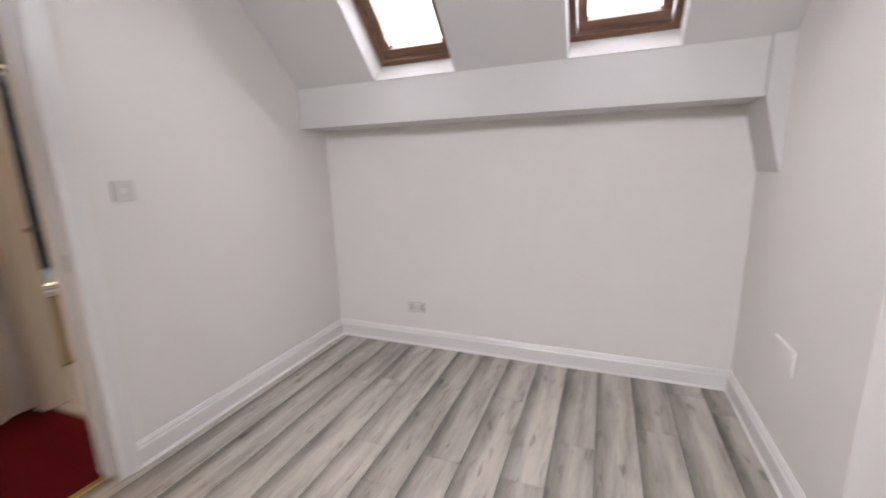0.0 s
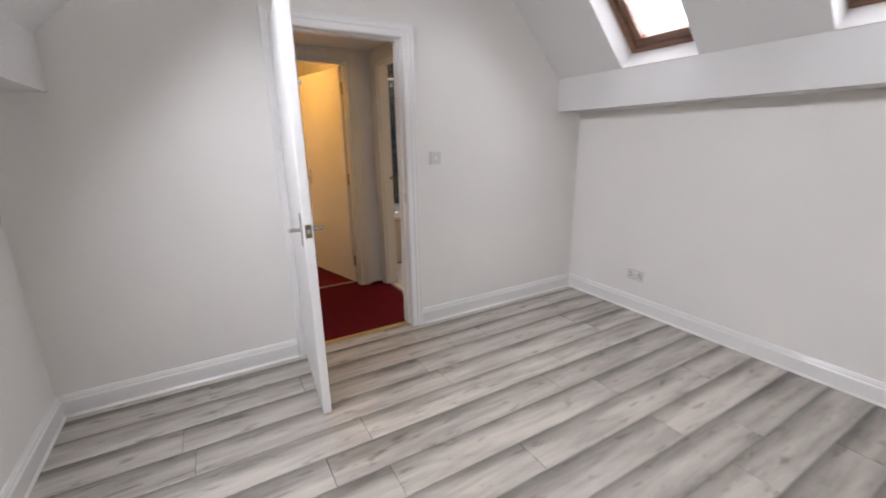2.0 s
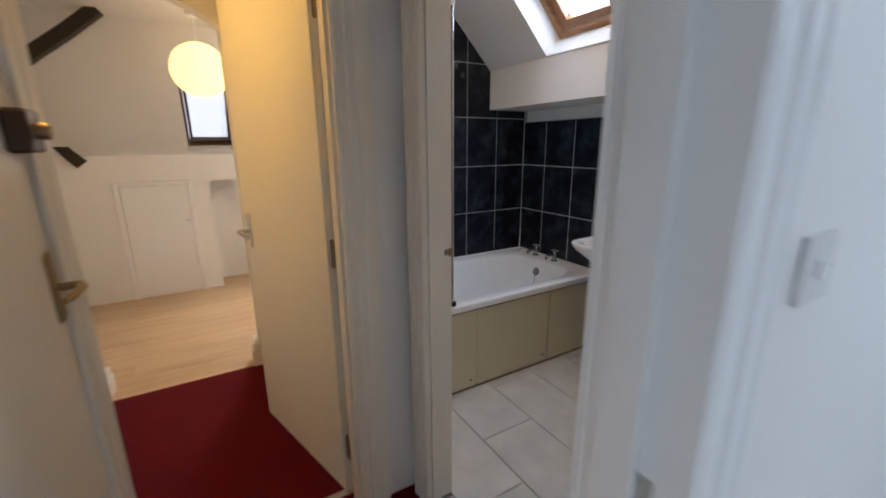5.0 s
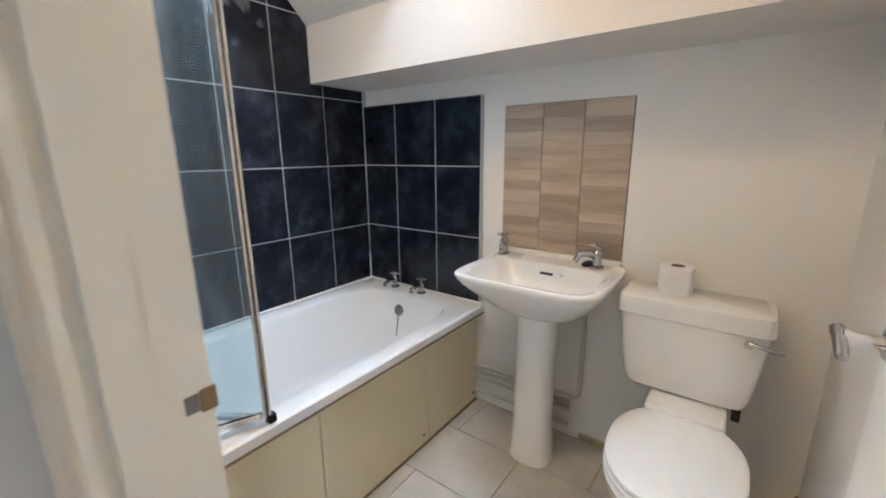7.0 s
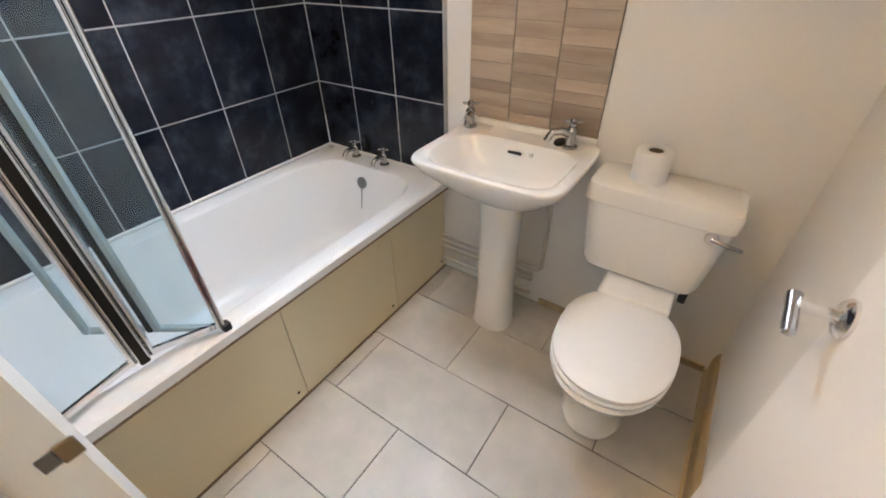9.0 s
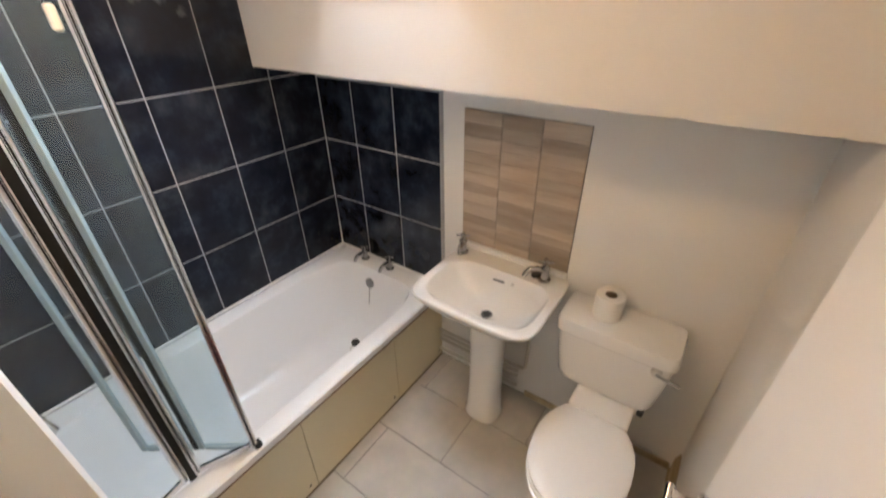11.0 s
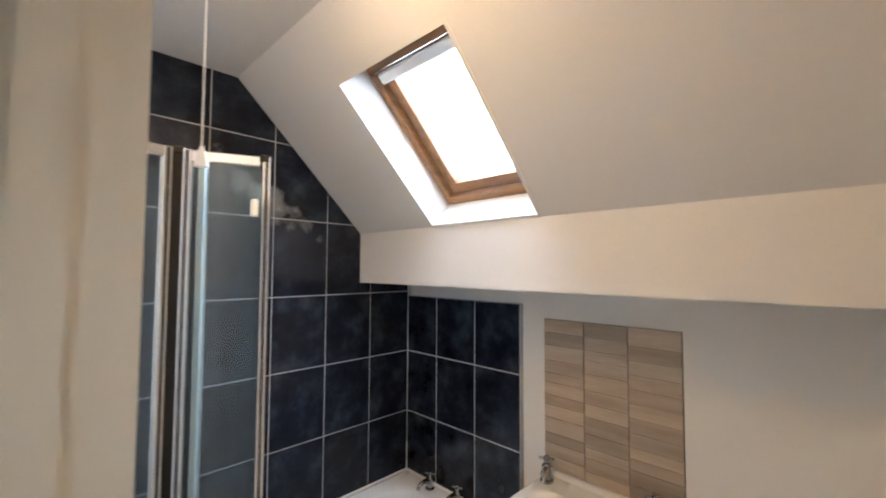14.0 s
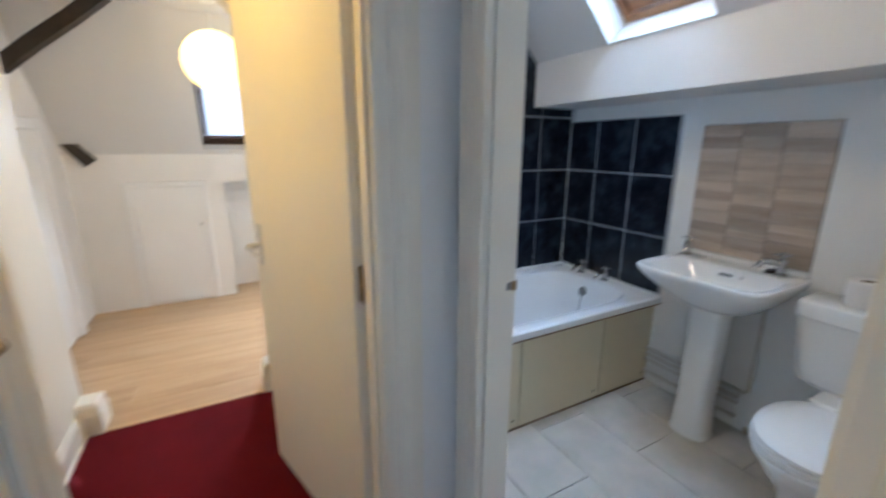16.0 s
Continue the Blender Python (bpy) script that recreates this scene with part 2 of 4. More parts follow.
M_BATHW = mat("bathroom_paint", (0.78, 0.77, 0.74), 0.62, bump=0.10, bump_scale=50, vary=0.03, vary_scale=2)
M_CARPET = mat("red_carpet", (0.115, 0.004, 0.008), 0.95, bump=0.9, bump_scale=420, vary=0.18, vary_scale=9, spec=0.1, fine=0.35)
M_CHROME = mat("chrome", (0.78, 0.78, 0.79), 0.12, 1.0, vary=0.03)
# chrome with a lowered base colour, imitating the dark tiles it would mirror
M_TAP = mat("darkened_chrome", (0.44, 0.44, 0.45), 0.16, 1.0, vary=0.06, vary_scale=40)
M_GUN = mat("dull_metal", (0.22, 0.22, 0.22), 0.3, 1.0, vary=0.05)
M_SATIN = mat("satin_metal", (0.62, 0.61, 0.59), 0.30, 1.0, vary=0.05)
M_BRASS = mat("brass", (0.55, 0.38, 0.13), 0.28, 1.0, vary=0.12, vary_scale=30)
M_OLDBRASS = mat("aged_brass", (0.28, 0.21, 0.12), 0.42, 1.0, vary=0.2, vary_scale=40)
M_ALU = mat("aluminium", (0.76, 0.76, 0.77), 0.15, 1.0, vary=0.04, vary_scale=12)
M_DARKSEAL = mat("dark_seal", (0.012, 0.012, 0.013), 0.7, spec=0.2)
M_CHINA = mat("vitreous_china", (0.80, 0.79, 0.76), 0.10, vary=0.015, spec=0.6, coat=0.3)
M_ENAMEL = mat("bath_enamel", (0.82, 0.83, 0.84), 0.16, vary=0.015, coat=0.2)
M_SEAT = mat("seat_plastic", (0.85, 0.845, 0.825), 0.22, vary=0.015)
M_PANEL = mat("bath_panel", (0.66, 0.58, 0.39), 0.45, vary=0.05, vary_scale=4, bump=0.04)
M_GROUT = mat("grout", (0.40, 0.41, 0.43), 0.8, vary=0.3, vary_scale=7)
M_FGROUT = mat("floor_grout", (0.16, 0.15, 0.14), 0.85, vary=0.2, vary_scale=15)
M_SLATE = slate_mat()
M_PLASTIC = mat("white_plastic", (0.78, 0.78, 0.76), 0.30, vary=0.01)
M_SOCKET = mat("socket_plastic", (0.65, 0.63, 0.60), 0.35, vary=0.01)
M_DARK = mat("dark_slot", (0.02, 0.02, 0.02), 0.6)
M_PAPER = mat("tissue", (0.82, 0.81, 0.79), 0.95, bump=0.3, bump_scale=160, vary=0.03)
M_CARD = mat("cardboard", (0.20, 0.14, 0.09), 0.9)
M_PIPE = mat("painted_pipe", (0.56, 0.53, 0.47), 0.4, vary=0.05, vary_scale=14)
M_BEAM = grain_mat("dark_beam", [(0.2, (0.012, 0.008, 0.005)), (0.6, (0.035, 0.022, 0.014)), (1, (0.06, 0.04, 0.025))], "x", rough=0.6)
M_PINE = grain_mat("varnished_pine", [(0.25, (0.13, 0.055, 0.018)), (0.5, (0.25, 0.12, 0.045)), (0.8, (0.36, 0.20, 0.085))], "x", stretch=18, scale=2.2, rough=0.35, spread=0.1)
M_PINEV = grain_mat("varnished_pine_upright", [(0.25, (0.13, 0.055, 0.018)), (0.5, (0.25, 0.12, 0.045)), (0.8, (0.36, 0.20, 0.085))], "y", stretch=18, scale=2.2, rough=0.35, spread=0.1)
M_REDPINE = grain_mat("red_stained_pine", [(0.25, (0.075, 0.030, 0.015)), (0.5, (0.15, 0.066, 0.033)), (0.8, (0.22, 0.11, 0.058))], "x", stretch=18, scale=2.2, rough=0.35, spread=0.1)
M_REDPINEV = grain_mat("red_stained_pine_upright", [(0.25, (0.075, 0.030, 0.015)), (0.5, (0.15, 0.066, 0.033)), (0.8, (0.22, 0.11, 0.058))], "y", stretch=18, scale=2.2, rough=0.35, spread=0.1)
M_BROWN = mat("brown_frame", (0.05, 0.025, 0.014), 0.4, vary=0.2, vary_scale=14)
M_BATTEN = grain_mat("bare_batten", [(0.2, (0.36, 0.27, 0.15)), (0.8, (0.58, 0.48, 0.31))], "y", rough=0.6)
M_PLANK = grain_mat("grey_laminate", [(0.26, (0.23, 0.208, 0.184)), (0.42, (0.39, 0.357, 0.315)), (0.55, (0.50, 0.455, 0.40)), (0.74, (0.60, 0.55, 0.49))], "y", stretch=9, scale=1.5, rough=0.27, edge=0.60, knots=1.0, spread=0.16, knot_scale=2.0)
M_OAK = grain_mat("oak_laminate", [(0.25, (0.42, 0.26, 0.12)), (0.6, (0.54, 0.36, 0.19)), (0.85, (0.60, 0.42, 0.24))], "y", stretch=10, scale=1.4, rough=0.35, knots=0.2, spread=0.1)
M_FTILE = mat("stone_floor_tile", (0.56, 0.53, 0.48), 0.36, bump=0.05, bump_scale=14, vary=0.24, vary_scale=7, fine=0.12)
M_STRIP = grain_mat("wood_look_tile", [(0.20, (0.28, 0.205, 0.145)), (0.5, (0.46, 0.365, 0.275)), (0.8, (0.60, 0.505, 0.405))], "x", stretch=9, scale=2.0, rough=0.35, knots=0.25, spread=0.32)
M_GLASS = sheet_glass("screen_glass", (0.91, 0.957, 0.972), 0.010)
M_PANE = glass_mat("window_glass", (0.99, 1.0, 1.0))
M_GLASSEDGE = mat("glass_edge_seal", (0.36, 0.43, 0.45), 0.25, vary=0.1, vary_scale=10)
M_LANTERN = mat("paper_shade", (0.85, 0.74, 0.50), 0.9, emit=(1.0, 0.61, 0.18), emit_strength=4.0)
M_BULB = mat("lamp_diffuser", (0.9, 0.8, 0.6), 0.5, emit=(1.0, 0.68, 0.36), emit_strength=53.0)
M_BULBH = mat("hall_diffuser", (0.9, 0.8, 0.6), 0.5, emit=(1.0, 0.55, 0.11), emit_strength=330.0)
M_BARK = mat("bark", (0.10, 0.08, 0.07), 0.9, vary=0.2)


# ---- mesh helpers ----
def box(bm, x0, x1, y0, y1, z0, z1, m=None):
    vs = [bm.verts.new((x, y, z)) for z in (z0, z1) for y in (y0, y1) for x in (x0, x1)]
    if m is not None:
        for v in vs:
            v.co = m @ v.co
    for f in ((0, 2, 3, 1), (4, 5, 7, 6), (0, 1, 5, 4), (2, 6, 7, 3), (0, 4, 6, 2), (1, 3, 7, 5)):
        bm.faces.new([vs[i] for i in f])
    return vs


def boxes(*items, bevel=0.0, seg=1, m=None):
    bm = bmesh.new()
    for it in items:
        box(bm, *it, m=m)
    if bevel:
        bmesh.ops.bevel(bm, geom=bm.edges[:], offset=bevel, segments=seg, affect='EDGES', profile=0.6)
    return bm


def prism(bm, poly, axis, a0, a1):
    """A polygon of two coordinates, drawn out along axis."""
    def at(p, a):
        p = list(p)
        p.insert("xyz".index(axis), a)
        return p
    lo = [bm.verts.new(at(p, a0)) for p in poly]
    hi = [bm.verts.new(at(p, a1)) for p in poly]
    n = len(poly)
    bm.faces.new(lo[::-1])
    bm.faces.new(hi)
    for i in range(n):
        bm.faces.new((lo[i], lo[(i + 1) % n], hi[(i + 1) % n], hi[i]))
    return bm


def prisms(polys, axis, a0, a1):
    bm = bmesh.new()
    for p in polys:
        prism(bm, p, axis, a0, a1)
    return bm


def loft(bm, rings, cap0=True, cap1=True, closed=True):
    rows = [[bm.verts.new(p) for p in r] for r in rings]
    for a, b in zip(rows, rows[1:]):
        n = len(a)
        for i in range(n if closed else n - 1):
            bm.faces.new((a[i], a[(i + 1) % n], b[(i + 1) % n], b[i]))
    if cap0:
        bm.faces.new(rows[0][::-1])
    if cap1:
        bm.faces.new(rows[-1])
    return bm


def oval(cx, cy, z, a, b, e=2.0, n=48, front=None):
    """A ring with half-widths a, b and squareness e; front: another half-depth towards -y."""
    out = []
    for i in range(n):
        t = 2 * math.pi * i / n
        c, s = math.cos(t), math.sin(t)
        d = b if s > 0 or front is None else front
        out.append((cx + a * math.copysign(abs(c) ** (2 / e), c), cy + d * math.copysign(abs(s) ** (2 / e), s), z))
    return out


def tube(bm, pts, r, n=10, cap=True):
    """A round bar along points; r one radius, or one for each point."""
    pts = [Vector(p) for p in pts]
    rs = r if isinstance(r, (list, tuple)) else [r] * len(pts)
    rings, side = [], None
    for i, p in enumerate(pts):
        d = (pts[min(i + 1, len(pts) - 1)] - pts[max(i - 1, 0)]).normalized()
        if side is None:
            side = d.orthogonal().normalized()
        side = (side - d * side.dot(d)).normalized()
        up = d.cross(side)
        rings.append([p + rs[i] * (math.cos(2 * math.pi * k / n) * side + math.sin(2 * math.pi * k / n) * up) for k in range(n)])
    return loft(bm, rings, cap, cap)


def disc(bm, c, axis, r, h, n=24):
    c, axis = Vector(c), Vector(axis).normalized()
    return tube(bm, [c, c + axis * h * 0.75, c + axis * h], [r, r, r * 0.82], n)


def finish(ob, bm, material, smooth=False):
    bmesh.ops.recalc_face_normals(bm, faces=bm.faces[:])
    if smooth:
        for f in bm.faces:
            f.smooth = True
        for e in bm.edges:
            if len(e.link_faces) == 2 and e.calc_face_angle(0) > radians(36):
                e.smooth = False
    bm.to_mesh(ob.data)
    bm.free()
    ob.data.materials.append(material)
    return ob


def part(name, bm, material, parent=None, label="", smooth=False):
    ob = new(name, bpy.data.meshes.new(name))
    finish(ob, bm, material, smooth)
    if parent is not None:
        ob.parent = parent
        ob.matrix_parent_inverse = parent.matrix_world.inverted() if parent.matrix_world else Matrix()
    if label:
        tagged(ob, label)
    return ob


def thing(name, place, label, category, group=""):
    """An Empty at a thing's base; its parts are given in the world's place."""
    ob = new(name)
    ob.empty_display_size = 0.05
    ob.matrix_basis = Matrix.Translation(place)
    bpy.context.view_layer.update()
    return tagged(ob, label, category, group)


def setting(name, bm, material, label, category, smooth=False):
    return tagged(part(name, bm, material, smooth=smooth), label, category, kind="structure")


# ---- large structure: bedroom ----
# bedroom: door wall x = -1.21, eaves walls y = 2.43 and y = -1.23; ridge along x
XW, YK, YB = -1.21, 2.43, -1.23
FLAT = 2.49


def west_wall():
    """Door wall with its opening y 0.03 to 0.79, 1.98 high."""
    prof = [[(YB - .12, 0), (0.03, 0), (0.03, 1.98), (0.03, 2.60), (-0.25, 2.60), (YB - .12, 1.62)],
            [(0.79, 0), (YK + .12, 0), (YK + .12, 1.62), (1.45, 2.60), (0.79, 2.60), (0.79, 1.98)],
            [(0.03, 1.98), (0.79, 1.98), (0.79, 2.60), (0.03, 2.60)]]
    return prisms(prof, "x", -1.34, XW)


wall_west = setting("wall_west", west_wall(), M_WALL, "smooth off-white painted bedroom wall with a doorway", "wall")


def wall_north_1():
    return boxes((XW - .13, 1.40, YK, YK + .12, 0, 1.60))


setting("wall_north_1", wall_north_1(), M_WALL, "low off-white painted knee wall under the eaves", "wall")
setting("wall_south", boxes((XW - .13, 2.57, YB - .12, YB, 0, 1.62)), M_WALL, "low off-white painted knee wall under the far eaves", "wall")
# a boxed-out stretch beside the knee wall, and the gable end behind it
setting("wall_east_1", prisms([[(1.30, 0), (YK + .12, 0), (YK + .12, 1.62), (1.45, 2.60), (1.30, 2.60)]], "x", 1.40, 2.45), M_WALL, "off-white painted wall of a boxed-out corner", "wall")


setting("wall_east_2", prisms([[(YB - .12, 0), (1.30, 0), (1.30, 2.60), (-.25, 2.60), (YB - .12, 1.62)]], "x", 2.45, 2.57), M_WALL, "off-white painted gable wall", "wall")


def slope_slab(x0, x1, foot, rise, holes, side=1, thick=0.17):
    """A 45 degree ceiling from its foot (y, z), rise metres up the slope, with openings (x0, x1, v0, v1) along it. side -1: the slope faces the other way."""
    s = math.sqrt(0.5)
    m = Matrix(((1, 0, 0, 0), (0, -s * side, s * side, foot[0]), (0, s, s, foot[1]), (0, 0, 0, 1)))
    xs = sorted({x0, x1, *[h[0] for h in holes], *[h[1] for h in holes]})
    vs = sorted({-0.22, rise, *[h[2] for h in holes], *[h[3] for h in holes]})
    bm = bmesh.new()
    for a, b in zip(xs, xs[1:]):
        for c, d in zip(vs, vs[1:]):
            if not any(h[0] <= a and b <= h[1] and h[2] <= c and d <= h[3] for h in holes):
                box(bm, a, b, c, d, 0, thick, m=m)
    bmesh.ops.remove_doubles(bm, verts=bm.verts[:], dist=1e-5)
    seen = {}
    for f in bm.faces:
        seen.setdefault(tuple(round(c, 4) for c in f.calc_center_median()), []).append(f)
    bmesh.ops.delete(bm, geom=[f for fs in seen.values() if len(fs) > 1 for f in fs], context='FACES')
    return bm, m


BED_FOOT = (2.16, 1.80)
bm, SLOPE_BED = slope_slab(XW - .13, 2.57, BED_FOOT, 0.99, [(-.637, -.106, -.008, .667), (.470, .992, -.008, .667)])
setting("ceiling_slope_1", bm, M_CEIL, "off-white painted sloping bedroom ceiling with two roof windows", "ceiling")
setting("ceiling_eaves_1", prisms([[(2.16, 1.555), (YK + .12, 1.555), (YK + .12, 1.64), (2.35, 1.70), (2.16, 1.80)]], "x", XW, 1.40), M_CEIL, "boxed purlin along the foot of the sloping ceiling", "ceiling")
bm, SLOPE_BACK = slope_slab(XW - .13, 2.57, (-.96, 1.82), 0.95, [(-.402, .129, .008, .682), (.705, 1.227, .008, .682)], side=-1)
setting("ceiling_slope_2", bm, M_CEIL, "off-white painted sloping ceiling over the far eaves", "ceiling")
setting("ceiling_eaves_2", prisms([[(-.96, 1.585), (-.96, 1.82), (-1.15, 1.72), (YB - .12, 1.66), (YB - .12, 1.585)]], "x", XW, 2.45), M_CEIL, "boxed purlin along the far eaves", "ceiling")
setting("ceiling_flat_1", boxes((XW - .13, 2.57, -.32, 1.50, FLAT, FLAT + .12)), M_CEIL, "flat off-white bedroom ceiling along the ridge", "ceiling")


def hip_box():
    """A boxed rafter end in the corner between purlin and wall: a wedge narrowing downwards."""
    bm, rings = bmesh.new(), []
    for y in (2.128, YK):
        rings.append([(1.40, y, 1.225), (1.398, y, 1.225), (1.318, y, 1.545), (1.318, y, 1.80), (1.40, y, 1.80)])
    return loft(bm, rings)


setting("trim_bracket", hip_box(), M_CEIL, "boxed-in rafter end tapering down the wall", "ceiling trim")


# ---- large structure: landing, hall and far room ----
LY0, LY1 = 0.07, 0.99
setting("wall_landing_south", boxes((-1.42, XW - .13, LY0 - .10, LY0, 0, 2.2), (-2.405, -2.235, LY0 - .10, LY0, 0, 2.2), (-2.235, -1.42, LY0 - .10, LY0, 1.99, 2.2)), M_CREAM, "cream painted landing wall around the entrance door", "wall")
setting("wall_bath_south", boxes((-2.40, -2.186, LY1, LY1 + .10, 0, 2.60), (-1.497, XW - .13, LY1, LY1 + .10, 0, 2.60), (-2.186, -1.497, LY1, LY1 + .10, 1.99, 2.60)), M_BATHW, "painted partition with the bathroom doorway", "wall")
setting("wall_bath_end", boxes((-3.60, -2.40, .79, .87, 0, 2.60), (-2.40, -2.30, .87, LY1, 0, 2.60)), M_BATHW, "painted wall between hall and bath", "wall")
setting("wall_landing_west", boxes((-2.40, -2.285, LY0 - .47, 0.06, 0, 2.2), (-2.40, -2.285, 0.755, .87, 0, 2.2), (-2.40, -2.285, 0.06, 0.755, 2.0, 2.2)), M_CREAM, "cream painted landing wall with a doorway to the hall", "wall")
setting("ceiling_landing", boxes((-2.40, XW - .13, LY0, LY1, 2.10, 2.2)), M_CEIL, "low painted landing ceiling", "ceiling")
setting("floor_landing", boxes((-2.40, -1.285, LY0 - .02, LY1 + .02, -.10, 0.0), (-3.68, -2.40, -.32, .80, -.10, 0.0)), M_CARPET, "deep red short-pile carpet on landing and hall", "carpet")
setting("wall_hall_south", boxes((-3.68, -2.40, -.40, -.30, 0, 2.3)), M_CREAM, "cream painted hall wall", "wall")
setting("wall_hall_north", boxes((-3.68, -2.40, .73, .79, 0, 2.3)), M_CREAM, "cream painted hall wall behind the open door", "wall")
setting("ceiling_hall", boxes((-3.70, -2.38, -.40, .80, 2.22, 2.32)), M_CEIL, "painted hall ceiling", "ceiling")


def arch_wall():
    y0, y1 = -.305, .565
    mid, crown, spring = (y0 + y1) / 2, 2.145, 1.99
    polys = [[(-.75, 0), (y0, 0), (y0, 2.75), (-.75, 2.75)], [(y1, 0), (1.55, 0), (1.55, 2.75), (y1, 2.75)]]
    h, w = crown - spring, (y1 - y0) / 2
    rad = (w * w + h * h) / (2 * h)
    n = 14
    ys = [y0 + (y1 - y0) * i / n for i in range(n + 1)]
    zs = [crown - rad + math.sqrt(rad * rad - (y - mid) ** 2) for y in ys]
    for i in range(n):
        polys.append([(ys[i], zs[i]), (ys[i + 1], zs[i + 1]), (ys[i + 1], 2.75), (ys[i], 2.75)])
    return prisms(polys, "x", -3.80, -3.68)


setting("wall_arch", arch_wall(), M_CREAM, "cream painted wall with a shallow arched opening", "wall")
XF = -5.53
setting("wall_far_west", boxes((XF - .30, XF, -.75, .44, 0, 1.30), (XF - .30, XF, .44, 1.55, 1.06, 1.30), (XF - .42, XF - .30, -.75, 1.55, 0, 1.30)), M_WALL, "white painted knee wall with a niche", "wall")
setting("wall_far_south", boxes((XF - .3, -3.68, -.75, -.63, 0, 2.75)), M_WALL, "white painted wall of the far room", "wall")
setting("wall_far_north", boxes((XF - .3, -3.68, 1.45, 1.57, 0, 2.75)), M_WALL, "white painted wall of the far room", "wall")
setting("floor_far", boxes((XF - .40, -3.68, -.75, 1.57, -.10, -.008)), M_FGROUT, "underlay of the far room's laminate floor", "floor")


def far_slope():
    c, s = math.cos(radians(55)), math.sin(radians(55))
    m = Matrix(((c, 0, -s, XF), (0, 1, 0, 0), (s, 0, c, 1.30), (0, 0, 0, 1)))
    bm = bmesh.new()
    for c, d, e, f in ((-.2, 1.30, -.75, .305), (-.2, 1.30, .715, .91), (-.2, 1.30, 1.39, 1.57), (-.2, .03, .305, .715), (.86, 1.30, .305, .715), (-.2, .03, .91, 1.39), (.86, 1.30, .91, 1.39)):
        box(bm, c, d, e, f, 0, .16, m=m)
    return bm, m


bm, SLOPE_FAR = far_slope()
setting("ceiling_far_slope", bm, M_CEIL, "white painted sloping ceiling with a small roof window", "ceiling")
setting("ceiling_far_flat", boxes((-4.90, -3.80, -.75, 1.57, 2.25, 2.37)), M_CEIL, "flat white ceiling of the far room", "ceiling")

# ---- large structure: bathroom ----
BX0, BX1, BYK = -3.49, -1.45, 2.58
setting("wall_bath_west", prisms([[(.79, 0), (BYK + .12, 0), (BYK + .12, 1.70), (1.55, 2.70), (.79, 2.70)]], "x", BX0 - .12, BX0), M_GROUT, "tiled bathroom wall beside the bath, pale grout", "wall")
setting("wall_bath_north", boxes((BX0 - .12, BX1, BYK, BYK + .12, 0, 1.66)), M_BATHW, "white painted knee wall behind basin and toilet", "wall")
setting("wall_bath_east", prisms([[(LY1 + .10, 0), (BYK + .12, 0), (BYK + .12, 1.70), (1.55, 2.70), (LY1 + .10, 2.70)]], "x", BX1, -1.345), M_BATHW, "cream-white painted bathroom side wall", "wall")
BATH_FOOT = (2.224, 1.866)
bm, SLOPE_BATH = slope_slab(BX0 - .12, -1.345, BATH_FOOT, 0.95, [(-2.952, -2.413, -.002, .672)])
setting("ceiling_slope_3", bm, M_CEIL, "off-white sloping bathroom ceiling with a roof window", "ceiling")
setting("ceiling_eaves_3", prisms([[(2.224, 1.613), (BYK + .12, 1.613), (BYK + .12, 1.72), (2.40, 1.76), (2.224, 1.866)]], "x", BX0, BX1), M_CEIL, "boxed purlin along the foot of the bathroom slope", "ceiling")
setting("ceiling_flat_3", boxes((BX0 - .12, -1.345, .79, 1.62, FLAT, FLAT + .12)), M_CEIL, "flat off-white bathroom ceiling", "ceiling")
setting("floor_bathroom", boxes((BX0, BX1, .87, BYK, -.10, -.006), (-2.186, -1.497, LY1 + .02, 1.10, -.10, -.006)), M_FGROUT, "dark grout bed of the bathroom floor tiles", "floor")
setting("floor_bedroom", boxes((-1.285, 2.45, YB, YK, -.10, -.010)), M_FGROUT, "underlay of the grey laminate floor", "floor")


# ---- trims ----
def skirting(pts, out):
    """A moulded skirting along points on a wall's face; out: the way into the room."""
    prof = [(0, 0), (.027, 0), (.027, .003), (.022, .009), (.018, .013), (.018, .086), (.015, .092), (.012, .097), (.0125, .103), (.009, .110), (.006, .118), (0, .121)]
    bm = bmesh.new()
    o = Vector(out)
    rings = [[Vector(p) + o * d + Vector((0, 0, z)) for d, z in prof] for p in pts]
    return loft(bm, rings)


setting("baseboard_1", skirting([(XW, .865, 0), (XW, YK, 0)], (1, 0, 0)), M_SKIRT, "white gloss moulded skirting board", "skirting")
setting("baseboard_2", skirting([(XW, YB, 0), (XW, -.045, 0)], (1, 0, 0)), M_SKIRT, "white gloss moulded skirting board", "skirting")
setting("baseboard_3", skirting([(XW, YK, 0), (1.40, YK, 0)], (0, -1, 0)), M_SKIRT, "white gloss moulded skirting board", "skirting")
setting("baseboard_4", skirting([(1.40, 1.30, 0), (1.40, YK, 0)], (-1, 0, 0)), M_SKIRT, "white gloss moulded skirting board", "skirting")
setting("baseboard_5", skirting([(XW, YB, 0), (2.45, YB, 0)], (0, 1, 0)), M_SKIRT, "white gloss moulded skirting board", "skirting")
setting("baseboard_6", skirting([(BX1, 1.80, 0), (BX1, BYK, 0)], (-1, 0, 0)), M_BATTEN, "bare stained wooden batten along the bathroom wall", "skirting")


setting("baseboard_8", boxes((-2.20, BX1 - .028, BYK - .014, BYK, 0, .038), bevel=.003), M_BATTEN, "low stained wooden strip along the foot of the knee wall", "skirting")


